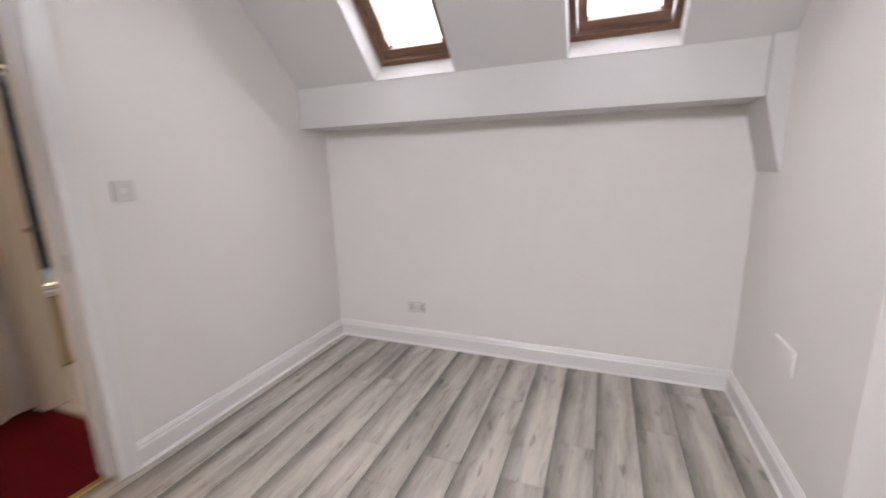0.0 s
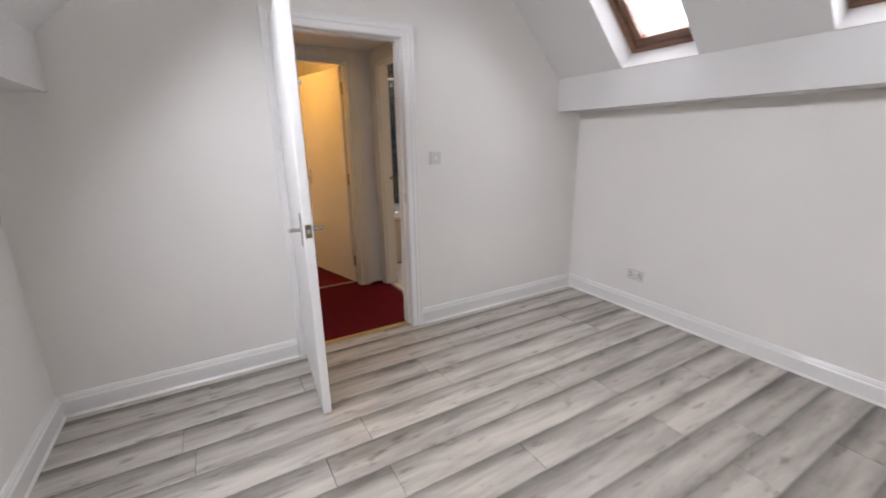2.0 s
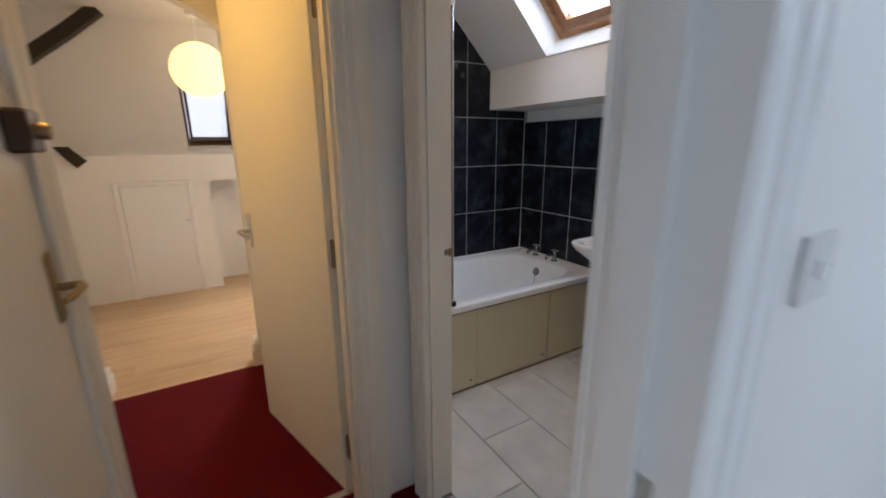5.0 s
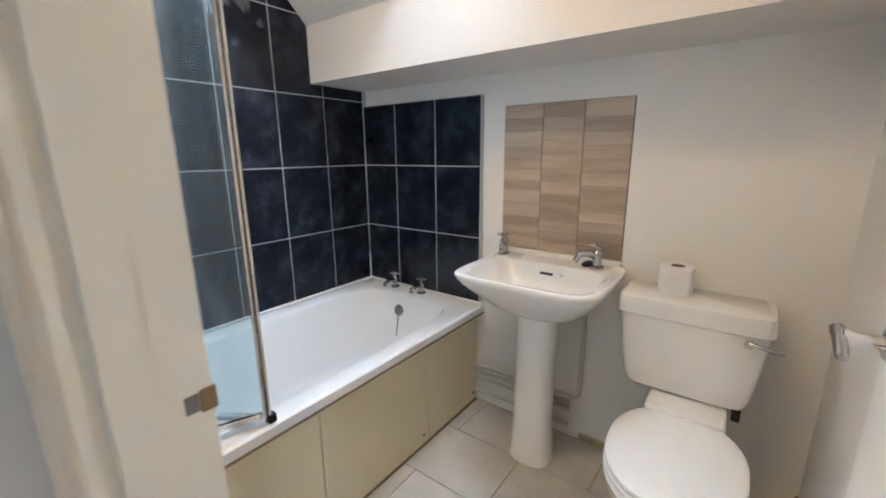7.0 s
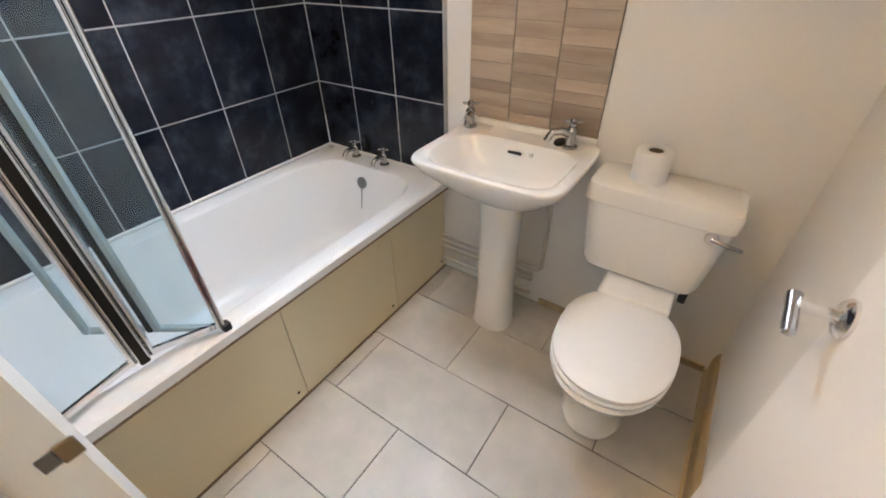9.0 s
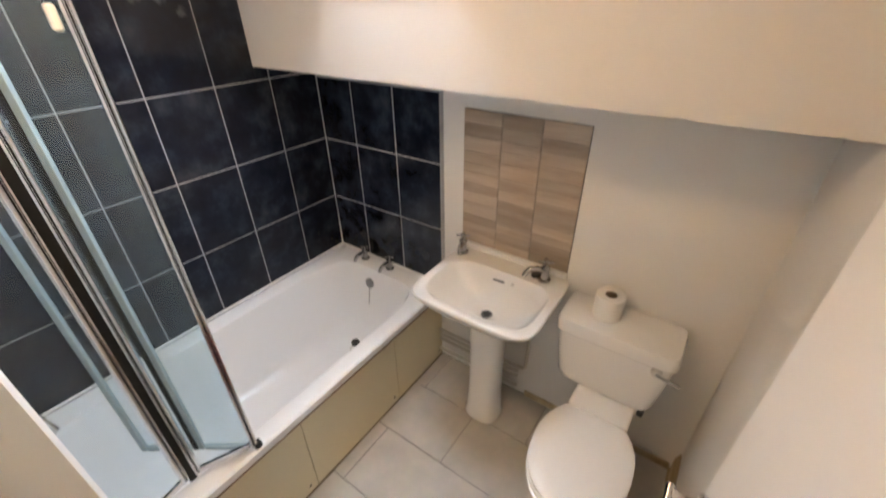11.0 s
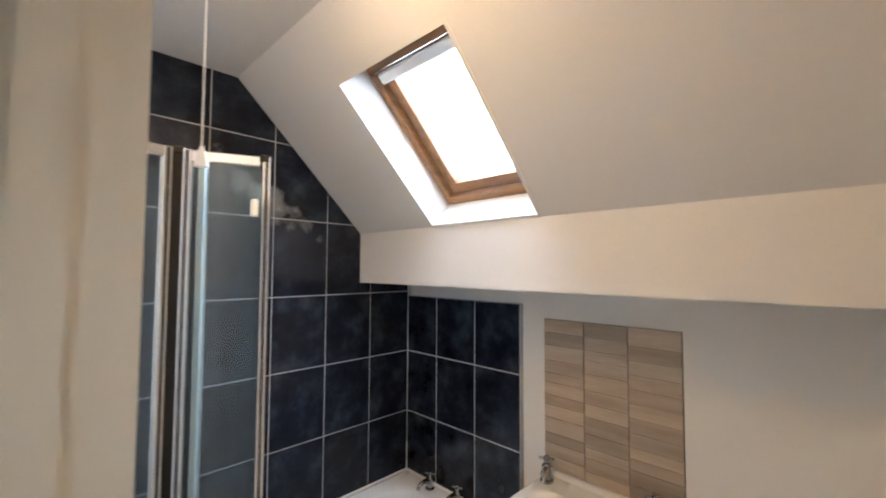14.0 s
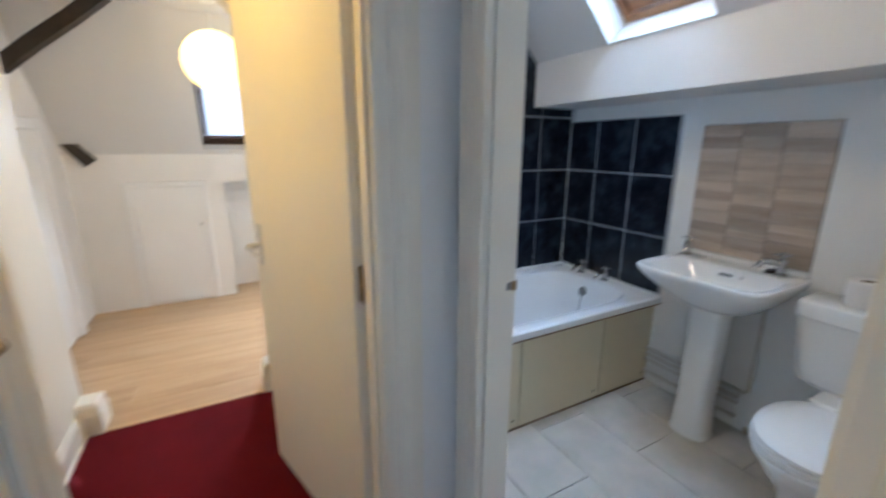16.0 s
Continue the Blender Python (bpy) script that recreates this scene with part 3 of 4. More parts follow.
def architrave(face, along, out, u0, u1, top, width=.072):
    """Moulding round an opening u0..u1 on a wall's face. along: 'x' or 'y', the wall's run; out: sign of the way out of the wall."""
    prof = [(-.006, 0), (-.006, .012), (.004, .016), (.030, .016), (.036, .021), (.056, .022), (.064, .026), (width, .026), (width, 0)]
    def at(u, z, h):
        return (face + out * h, u, z) if along == "y" else (u, face + out * h, z)
    path = [[at(u0 - d, 0, h) for d, h in prof], [at(u0 - d, top + d, h) for d, h in prof], [at(u1 + d, top + d, h) for d, h in prof], [at(u1 + d, 0, h) for d, h in prof]]
    return loft(bmesh.new(), path)


def lining(x0, x1, y0, y1, top, along, stop=None, t=.022):
    """Jambs and head of an opening, with a door stop."""
    bm = bmesh.new()
    if along == "y":
        box(bm, x0, x1, y0 - .001, y0 + t, 0, top); box(bm, x0, x1, y1 - t, y1 + .001, 0, top); box(bm, x0, x1, y0 + t, y1 - t, top - t, top + .001)
        if stop:
            a, b = stop
            box(bm, a, b, y0 + t, y0 + t + .012, 0, top - t); box(bm, a, b, y1 - t - .012, y1 - t, 0, top - t); box(bm, a, b, y0 + t + .012, y1 - t - .012, top - t - .012, top - t)
    else:
        box(bm, x0 - .001, x0 + t, y0, y1, 0, top); box(bm, x1 - t, x1 + .001, y0, y1, 0, top); box(bm, x0 + t, x1 - t, y0, y1, top - t, top + .001)
        if stop:
            a, b = stop
            box(bm, x0 + t, x0 + t + .012, a, b, 0, top - t); box(bm, x1 - t - .012, x1 - t, a, b, 0, top - t); box(bm, x0 + t + .012, x1 - t - .012, a, b, top - t - .012, top - t)
    return bm


setting("trim_bedroom_door", architrave(XW, "y", 1, .03, .79, 1.98), M_GLOSS, "white gloss moulded architrave round the bedroom doorway", "door frame")
setting("trim_bedroom_lining", lining(-1.345, XW + .003, .012, .808, 1.998, "y", (-1.315, -1.26)), M_GLOSS, "white gloss door lining with stops", "door frame")
setting("trim_landing_side", architrave(-1.34, "y", -1, .03, .79, 1.98), M_GLOSS, "white gloss architrave on the landing side", "door frame")
setting("trim_hall_door", architrave(-2.285, "y", 1, .06, .755, 2.0, .085), M_CREAM, "cream gloss architrave round the hall doorway", "door frame")
setting("trim_hall_lining", lining(-2.405, -2.282, .034, .773, 2.018, "y", (-2.35, -2.30)), M_CREAM, "cream gloss lining of the hall doorway", "door frame")
setting("trim_bath_door", architrave(LY1, "x", -1, -2.182, -1.500, 1.985, .078), M_CREAM, "cream gloss architrave round the bathroom doorway", "door frame")
setting("trim_bath_lining", lining(-2.206, -1.478, LY1 - .003, LY1 + .105, 2.003, "x", (LY1 + .012, LY1 + .05)), M_CREAM, "cream gloss lining of the bathroom doorway", "door frame")
setting("trim_entrance", architrave(LY0, "x", 1, -2.235, -1.42, 1.99), M_CREAM, "cream architrave round the entrance door", "door frame")


def plinth(y, s):
    """Skirting return with a moulded block at the arch's foot."""
    w = .095 if s > 0 else .05
    bm = bmesh.new()
    prof = [(0.0, 0), (0.0, .10), (-.008, .12), (-.008, .145), (-.02, .16)]
    rings = [[(-3.815 - d, y - s * .02, z), (-3.665 + d, y - s * .02, z), (-3.665 + d, y + s * (w + d), z), (-3.815 - d, y + s * (w + d), z)] for d, z in prof]
    return loft(bm, rings)


setting("baseboard_7", skirting([(-3.66, -.30, 0), (-2.40, -.30, 0)], (0, 1, 0)), M_CREAM, "cream moulded skirting board in the hall", "skirting")
setting("trim_plinth_1", plinth(-.305, 1), M_CREAM, "cream moulded plinth block at the arch", "skirting")
setting("trim_plinth_2", plinth(.565, -1), M_CREAM, "cream moulded plinth block at the arch", "skirting")
setting("trim_threshold_1", boxes((-1.30, -1.265, .05, .77, -.004, .007), bevel=.003), M_BRASS, "brass threshold strip between carpet and laminate", "threshold strip")
setting("trim_threshold_2", boxes((-2.415, -2.385, .07, .76, -.004, .008), bevel=.003), M_ALU, "thin silver carpet strip across the hall doorway", "threshold strip")
setting("trim_threshold_3", boxes((-2.18, -1.50, LY1 + .012, LY1 + .035, -.008, .005), bevel=.002), M_ALU, "thin metal carpet strip at the bathroom door", "threshold strip")
setting("trim_threshold_4", boxes((-3.70, -3.672, -.23, .56, -.008, .004), bevel=.002), M_OAK, "thin strip between carpet and oak laminate", "threshold strip")


# ---- roof windows ----
def roof_window(name, m, x0, x1, v0, v1, deep, label, dark=False, watts=58, colour=(.72, .86, 1.0), red=False):
    """A pivot roof window at the head of a plastered shaft; m lays (x, along the slope, out) into the world."""
    wood, woodv = (M_BROWN, M_BROWN) if dark else (M_REDPINE, M_REDPINEV) if red else (M_PINE, M_PINEV)
    fw, sw = (.020, .024) if dark else (.035, .047)
    top = new(name)
    tagged(top, label, "roof window", kind="structure")
    def fbox(*its, bevel=.003):
        return boxes(*its, bevel=bevel, m=m)
    d0, d1 = deep, deep + .08
    part("window_frame", fbox((x0, x1, v0, v0 + fw, d0, d1), (x0, x1, v1 - fw, v1, d0, d1)), wood, top)
    part("window_frame", fbox((x0, x0 + fw, v0 + fw, v1 - fw, d0, d1), (x1 - fw, x1, v0 + fw, v1 - fw, d0, d1)), woodv, top)
    e0, e1 = deep + .022, deep + .076
    a, b, c, d = x0 + fw + .005, x1 - fw - .005, v0 + fw + .005, v1 - fw - .005
    part("sash", fbox((a, b, c, c + sw, e0, e1), (a, b, d - sw, d, e0, e1)), wood, top)
    part("sash", fbox((a, a + sw, c + sw, d - sw, e0, e1), (b - sw, b, c + sw, d - sw, e0, e1)), woodv, top)
    bar = fbox((x0 + .045, x1 - .045, v1 - .085, v1 - .045, e0 - .030, e0 - .002), bevel=.006)
    part("ventilation_bar", bar, M_PLASTIC if not dark else M_BROWN, top, "pale ventilation bar")
    part("pane", fbox((a + sw - .004, b - sw + .004, c + sw - .004, d - sw + .004, e0 + .038, e0 + .044), bevel=0), M_PANE, top).visible_shadow = False
    part("shaft_lining", fbox((x0 - .012, x0, v0 - .012, v1 + .012, -.0015, d1), (x1, x1 + .012, v0 - .012, v1 + .012, -.0015, d1), (x0, x1, v0 - .012, v0, -.0015, d1), (x0, x1, v1, v1 + .012, -.0015, d1), bevel=0), M_CEIL, top, "white painted plaster reveal")
    if not watts:
        return top
    cx, cv = (x0 + x1) / 2, (v0 + v1) / 2
    sky_lamp(look(m @ Vector((cx, cv, d1 + .05)), m @ Vector((cx, cv, 0))), (x1 - x0) + .12, (v1 - v0) + .12, watts, colour)
    return top


roof_window("window_1", SLOPE_BED, -.625, -.118, .004, .655, .13, "varnished pine roof window set deep in a white reveal", red=True, watts=42)
roof_window("window_2", SLOPE_BED, .482, .980, .004, .655, .13, "varnished pine roof window set deep in a white reveal", red=True, watts=42)
# windows 5 and 6 are added out of view, to light knee wall and door wall
roof_window("window_5", SLOPE_BACK, -.390, .117, .02, .67, .13, "unseen pine roof window added in the far slope to light the bedroom", watts=150, red=True)
roof_window("window_6", SLOPE_BACK, .717, 1.215, .02, .67, .13, "unseen pine roof window added in the far slope to light the bedroom", watts=150, red=True)
roof_window("window_3", SLOPE_BATH, -2.940, -2.425, .010, .660, .14, "varnished pine roof window over the bath", watts=56)
SWAP = SLOPE_FAR @ Matrix(((0, 1, 0, 0), (1, 0, 0, 0), (0, 0, 1, 0), (0, 0, 0, 1)))
roof_window("window_4", SWAP, .317, .703, .042, .848, .08, "dark brown framed small roof window", dark=True, watts=0)
# added out of sight behind the hall door, only to brighten the far room
roof_window("window_7", SWAP, .922, 1.378, .042, .848, .08, "unseen dark brown framed roof window added to light the far room", dark=True, watts=95, colour=(1.0, .97, .92))


# ---- doors ----
def lever(parent, base, out, along, plate=True, metal=M_CHROME, reach=1.0):
    """A lever handle: rose or plate, neck and curved lever. base: on the leaf's face; out: the face's normal; along: the lever's way."""
    b, o, a = Vector(base), Vector(out).normalized(), Vector(along).normalized()
    h = part("handle", tube(bmesh.new(), [b + o * .004, b + o * .030, b + o * .046, b + o * .052 + a * .015, b + o * .052 + a * .06 * reach, b + o * .050 + a * .105 * reach, b + o * .044 + a * .118 * reach],
                            [.010, .009, .010, .010, .0085, .0075, .006], 12), metal, parent, smooth=True)
    if plate:
        up = Vector((0, 0, 1))
        s = a
        rings = []
        for k, (d, w, hh) in enumerate(((0, .020, .080), (.005, .020, .080), (.008, .016, .075))):
            rings.append([b + o * d + s * (w * c) + up * (hh * e) for c, e in ((-1, -.85), (-.6, -1), (.6, -1), (1, -.85), (1, .85), (.6, 1), (-.6, 1), (-1, .85))])
        part("plate", loft(bmesh.new(), rings), metal, h)
    else:
        part("rose", disc(bmesh.new(), b, o, .027, .010), metal, h, smooth=True)
    return h


def bathroom_lever(parent, base, out, along):
    """A round rose, a straight neck and a short stout lever hanging a little."""
    b, o, a = Vector(base), Vector(out).normalized(), Vector(along).normalized()
    e = b + o * .060
    h = part("handle", tube(bmesh.new(), [b + o * .006, b + o * .014, b + o * .050, b + o * .056], [.0135, .0095, .0095, .012], 16), M_CHROME, parent, smooth=True)
    part("grip", tube(bmesh.new(), [e - a * .018, e - a * .016, e - a * .004, e + a * .010, e + a * .034, e + a * .048, e + a * .052], [.007, .0105, .0105, .009, .0095, .0085, .004], 16), M_TAP, h, smooth=True)
    part("rose", tube(bmesh.new(), [b, b + o * .005, b + o * .010, b + o * .012], [.029, .029, .024, .016], 28), M_CHROME, h, smooth=True)
    return h


def hinge(parent, p, along, size=.10):
    x, y, z = p
    k = part("hinge", tube(bmesh.new(), [(x, y, z - size / 2), (x, y, z + size / 2)], .006, 10), M_OLDBRASS, parent, "dull brass hinge")
    a = Vector(along) * .026
    bm = bmesh.new()
    o = Vector((-along[1], along[0], 0)) * .0015
    rings = [[Vector((x, y, z + s)) + o, Vector((x, y, z + s)) + a + o, Vector((x, y, z + s)) + a - o, Vector((x, y, z + s)) - o] for s in (-size / 2, size / 2)]
    loft(bm, rings)
    part("hinge_leaf", bm, M_OLDBRASS, k)


def leaf(name, m, width, height, thick, label, material, handle_at, group="", levers=True, plate=True, metal=M_CHROME):
    """A flush door; its own x runs from the hinge to the edge, y is its thickness."""
    top = thing(name, m.translation, label, "door", group)
    part("panel", boxes((0, width, -thick / 2, thick / 2, .008, height), bevel=.003, m=m), material, top)
    r = m.to_3x3()
    if levers:
        for s in (1, -1):
            lever(top, m @ Vector((width - .058, s * thick / 2, handle_at)), r @ Vector((0, s, 0)), r @ Vector((-1, 0, -.16)), plate, metal, .82)
    part("latch_plate", boxes((width - .001, width + .002, -.0135, .0135, handle_at - .031, handle_at + .031), m=m, bevel=.0008), M_OLDBRASS, top, "brass latch plate")
    part("latch_bolt", boxes((width, width + .009, -.006, .006, handle_at - .009, handle_at + .009), m=m, bevel=.002), M_SATIN, top)
    return top


def door_pose(x, y, degrees):
    return Matrix.Translation((x, y, 0)) @ Matrix.Rotation(radians(degrees), 4, 'Z')


bed_door = leaf("bedroom_door", door_pose(-1.205, .022, -5), .700, 1.965, .042, "white painted flush door standing open into the bedroom", M_GLOSS, .962)
part("coat_hook", disc(bmesh.new(), door_pose(-1.205, .022, -5) @ Vector((.645, .021, 1.60)), (.09, 1, 0), .013, .018), M_PLASTIC, bed_door, "small white knob", smooth=True)
for z in (.22, 1.02, 1.75):
    hinge(bed_door, (-1.206, .036, z), (0, -1, 0))

hall_door = leaf("hall_door", door_pose(-2.405, .742, 180 + 15.2), .74, 1.975, .040, "cream painted flush door standing open into the hall", M_CREAM, 1.0, metal=M_SATIN)
for z in (.22, 1.01, 1.80):
    hinge(hall_door, (-2.400, .741, z), (1, 0, 0))

_m = door_pose(-1.500, 1.098, 91)
bath_door = leaf("bathroom_door", _m, .682, 1.965, .038, "white painted flush door standing open into the bathroom", M_GLOSS, .985, levers=False)
bathroom_lever(bath_door, _m @ Vector((.640, .019, 1.006)), _m.to_3x3() @ Vector((0, 1, 0)), _m.to_3x3() @ Vector((-1, 0, -.38)))
for z in (.22, 1.75):
    hinge(bath_door, (-1.522, 1.099, z), (0, -1, 0))

_m = door_pose(-1.43, .047, 180)
ent_door = thing("entrance_door", (-1.43, .047, 0), "closed cream painted entrance door with a rim latch and brass handle", "door")
part("panel", boxes((0.004, .80, -.022, .022, .006, 1.975), bevel=.003, m=_m), M_CREAM, ent_door)
lever(ent_door, (-2.195, .069, 1.075), (0, 1, 0), (1, 0, 0), True, M_OLDBRASS)
latch = part("rim_latch", boxes((-2.225, -2.135, .069, .108, 1.365, 1.45), bevel=.006), M_BROWN, ent_door, "dark brown rim latch")
part("latch_knob", disc(bmesh.new(), (-2.18, .108, 1.407), (0, 1, 0), .017, .022), M_OLDBRASS, latch, smooth=True)

# strike plates let into the frames
strike = tagged(part("strike_plate", boxes((-2.1842, -2.1805, 1.081, 1.099, 1.002, 1.030), bevel=.0015), M_OLDBRASS), "small steel strike plate on the bathroom door frame", "strike plate")
part("strike_hole", boxes((-2.1842, -2.1812, 1.066, 1.0805, 1.006, 1.027), bevel=.0008), M_GUN, strike, "worn brass keeper")
tagged(part("strike_plate", boxes((-1.262, -1.238, .783, .7875, .925, .995), bevel=.001), M_SATIN), "small steel strike plate on the bedroom door frame", "strike plate")


def cupboard_door(name, x, y0, y1, z1, label):
    top = thing(name, (x, (y0 + y1) / 2, 0), label, "cupboard door")
    part("panel", boxes((x, x + .016, y0, y1, .03, z1), bevel=.002), M_GLOSS, top)
    fr = boxes((x, x + .024, y0 - .045, y0 - .004, 0, z1 + .045), (x, x + .024, y1 + .004, y1 + .045, 0, z1 + .045), (x, x + .024, y0 - .004, y1 + .004, z1 + .004, z1 + .045), bevel=.003)
    part("frame", fr, M_GLOSS, top)
    part("knob", disc(bmesh.new(), (x + .016, y1 - .03, .70), (1, 0, 0), .014, .024), M_SATIN, top, smooth=True)
    return top


cupboard_door("eaves_cupboard", XF, -.245, .255, 1.03, "white painted low eaves cupboard door in a plain frame")
_c = thing("side_cupboard", (-4.6, -.63, 0), "white painted low door in a plain frame on the side wall", "cupboard door")
part("panel", boxes((-5.06, -4.36, -.63, -.612, .02, 1.46), bevel=.002), M_GLOSS, _c)
part("frame", boxes((-5.15, -5.064, -.63, -.594, 0, 1.54), (-4.356, -4.27, -.63, -.594, 0, 1.54), (-5.064, -4.356, -.63, -.594, 1.464, 1.54), bevel=.006), M_GLOSS, _c)


# ---- bathroom: bath ----
def make_bath():
    top = thing("bathtub", (-3.09, 1.72, 0), "white enamelled bath with a cream side panel", "bath")
    x0, x1, y0, y1, z = BX0 + .007, -2.70, .872, BYK - .008, .552
    cx, cy, a, b = (x0 + x1) / 2, (y0 + y1) / 2, (x1 - x0) / 2, (y1 - y0) / 2
    n = 112
    rings = [oval(cx, cy, z - .045, a - .012, b - .004, 60, n), oval(cx, cy, z - .040, a - .002, b - .001, 60, n), oval(cx, cy, z - .008, a, b, 60, n), oval(cx, cy, z, a - .010, b - .006, 60, n),
             oval(cx, cy - .01, z + .001, a - .070, b - .095, 7, n), oval(cx, cy - .01, z - .010, a - .086, b - .112, 6.5, n), oval(cx, cy - .01, z - .06, a - .100, b - .128, 6, n),
             oval(cx, cy - .005, z - .22, a - .125, b - .165, 5, n), oval(cx, cy, z - .33, a - .150, b - .215, 4.5, n), oval(cx, cy + .01, z - .375, a - .185, b - .28, 4, n), oval(cx, cy + .02, z - .392, a - .24, b - .38, 3.5, n)]
    part("tub", loft(bmesh.new(), rings, cap0=False), M_ENAMEL, top, "white enamelled tub", smooth=True)
    # side panel in three boards, with screws
    for p0, p1 in ((.872, 1.605), (1.608, 2.165), (2.168, 2.572)):
        board = part("side_panel", boxes((-2.757, -2.745, p0, p1, .012, .508), bevel=.0015), M_PANEL, top, "cream hardboard bath panel")
        part("screw", disc(bmesh.new(), (-2.745, p1 - .035, .055), (1, 0, 0), .006, .003, 12), M_DARK, board)
    part("seal", boxes((-2.7065, -2.6995, .874, 2.570, .5045, .5085)), M_CARD, top, "brown grime line under the rim")
    part("panel_trim", boxes((-2.757, -2.743, .872, 2.572, 0, .012)), M_CARD, top, "dark gap at the panel's foot")
    # overflow, plug chain, waste
    part("overflow", disc(bmesh.new(), (-3.15, 2.431, .458), (0, -1, .22), .030, .012), M_GUN, top, smooth=True)
    ch = [(-3.15, 2.419 - .0022 * i, .435 - .0125 * i) for i in range(13)]
    part("plug_chain", tube(bmesh.new(), ch, .0028, 6), M_GUN, top)
    part("waste", disc(bmesh.new(), (-3.09, 2.20, .1605), (0, 0, 1), .032, .006), M_SATIN, top, smooth=True)
    return top


make_bath()


def pillar_tap(x, y, z, label, spout=.085, s=1.0, tilt=(0, -1)):
    """A pillar tap: base, body, spout and a cross-head."""
    top = thing("tap", (x, y, z), label, "tap", "pillar taps")
    d = Vector((tilt[0], tilt[1], 0)).normalized()
    p = Vector((x, y, z))
    up = Vector((0, 0, 1))
    part("body", tube(bmesh.new(), [p - up * .002, p + up * .006 * s, p + up * .010 * s, p + up * .045 * s, p + up * .052 * s, p + up * .062 * s], [.024 * s, .024 * s, .016 * s, .014 * s, .018 * s, .012 * s], 16), M_TAP, top, smooth=True)
    q = p + up * .040 * s
    part("spout", tube(bmesh.new(), [q, q + d * .03 * s + up * .010 * s, q + d * .06 * s + up * .008 * s, q + d * spout * s - up * .002 * s, q + d * (spout + .010) * s - up * .018 * s], [.013 * s, .012 * s, .0105 * s, .010 * s, .0095 * s], 12), M_TAP, top, smooth=True)
    h = part("head", tube(bmesh.new(), [p + up * .062 * s, p + up * .075 * s, p + up * .088 * s], [.009 * s, .012 * s, .008 * s], 14), M_TAP, top, smooth=True)
    bm = bmesh.new()
    for k in range(4):
        t = radians(25 + 90 * k)
        w = Vector((math.cos(t), math.sin(t), 0))
        c = p + up * .078 * s
        tube(bm, [c + w * .006 * s, c + w * .022 * s, c + w * .028 * s], [.005 * s, .0055 * s, .003 * s], 8)
    part("cross_head", bm, M_TAP, h, smooth=True)
    return top


tagged(part("bath_plug", disc(bmesh.new(), (-3.112, 2.225, .166), (.15, -.2, 1), .024, .016), M_DARK, smooth=True), "black rubber plug lying in the bath", "plug")
pillar_tap(-3.245, 2.505, .553, "chrome cross-head pillar tap on the bath's rim", .075)
pillar_tap(-3.055, 2.505, .553, "chrome cross-head pillar tap on the bath's rim", .075)


# ---- bathroom: basin ----
def make_basin():
    top = thing("wash_basin", (-2.33, 2.36, 0), "white china wash basin on a full pedestal", "basin")
    cx, z = -2.328, .839
    yb = BYK - .002
    def r(a, back, front, zz, e=4.0):
        cy = back - (back - front) * .46
        return oval(cx, cy, zz, a, back - cy, e, 72, front=cy - front)
    rings = [r(.09, 2.50, 2.28, .664, 2.6), r(.14, 2.53, 2.24, .676, 2.8), r(.19, 2.56, 2.200, .706, 3.2), r(.232, yb, 2.156, .752, 3.8), r(.262, yb, 2.120, .796, 5.4), r(.273, yb, 2.108, .820, 6.4), r(.276, yb, 2.105, .833, 6.6), r(.274, yb, 2.107, z, 6.6),
             r(.269, yb - .004, 2.113, z + .003, 6.4), r(.240, 2.460, 2.142, z - .002, 4.6), r(.233, 2.452, 2.150, z - .010, 4.4), r(.210, 2.437, 2.174, z - .055, 3.6), r(.165, 2.41, 2.21, z - .105, 2.7), r(.10, 2.375, 2.25, z - .135, 2.3), r(.03, 2.345, 2.29, z - .142, 2.0)]
    part("bowl", loft(bmesh.new(), rings), M_CHINA, top, "white china bowl with a wide rim", smooth=True)
    part("upstand", boxes((cx - .245, cx + .245, BYK - .030, BYK - .001, z - .02, z + .022), bevel=.010, seg=3), M_CHINA, top, smooth=True)
    ped = [oval(cx - .012, 2.375, zz, a * .9, b * .92, 2.6, 40) for zz, a, b in ((0, .102, .092), (.012, .104, .094), (.03, .095, .088), (.20, .086, .080), (.45, .086, .080), (.62, .090, .084), (.70, .094, .088))]
    part("pedestal", loft(bmesh.new(), ped), M_CHINA, top, "tapered white china pedestal", smooth=True)
    part("waste", disc(bmesh.new(), (cx + .002, 2.318, .6965), (0, 0, 1), .026, .006), M_GUN, top, smooth=True)
    part("waste_hole", disc(bmesh.new(), (cx + .002, 2.318, .7020), (0, 0, 1), .018, .003), M_DARK, top)
    part("overflow", boxes((cx - .036, cx + .020, 2.430, 2.437, z - .042, z - .031), bevel=.003), M_DARK, top, "dark overflow slot")
    part("chain_stay", disc(bmesh.new(), (cx + .055, 2.441, z - .034), (0, -1, .3), .008, .008, 14), M_SATIN, top, smooth=True)
    return top


make_basin()
pillar_tap(-2.565, 2.500, .841, "chrome cross-head pillar tap on the basin", .052, 1.12, (.35, -1))
pillar_tap(-2.160, 2.500, .841, "chrome cross-head pillar tap on the basin", .066, 1.15, (-.8, -.6))
tagged(part("basin_plug", disc(bmesh.new(), (-2.198, 2.512, .841), (-.3, -.2, 1), .022, .014), M_DARK, smooth=True), "black rubber basin plug beside the tap", "plug")


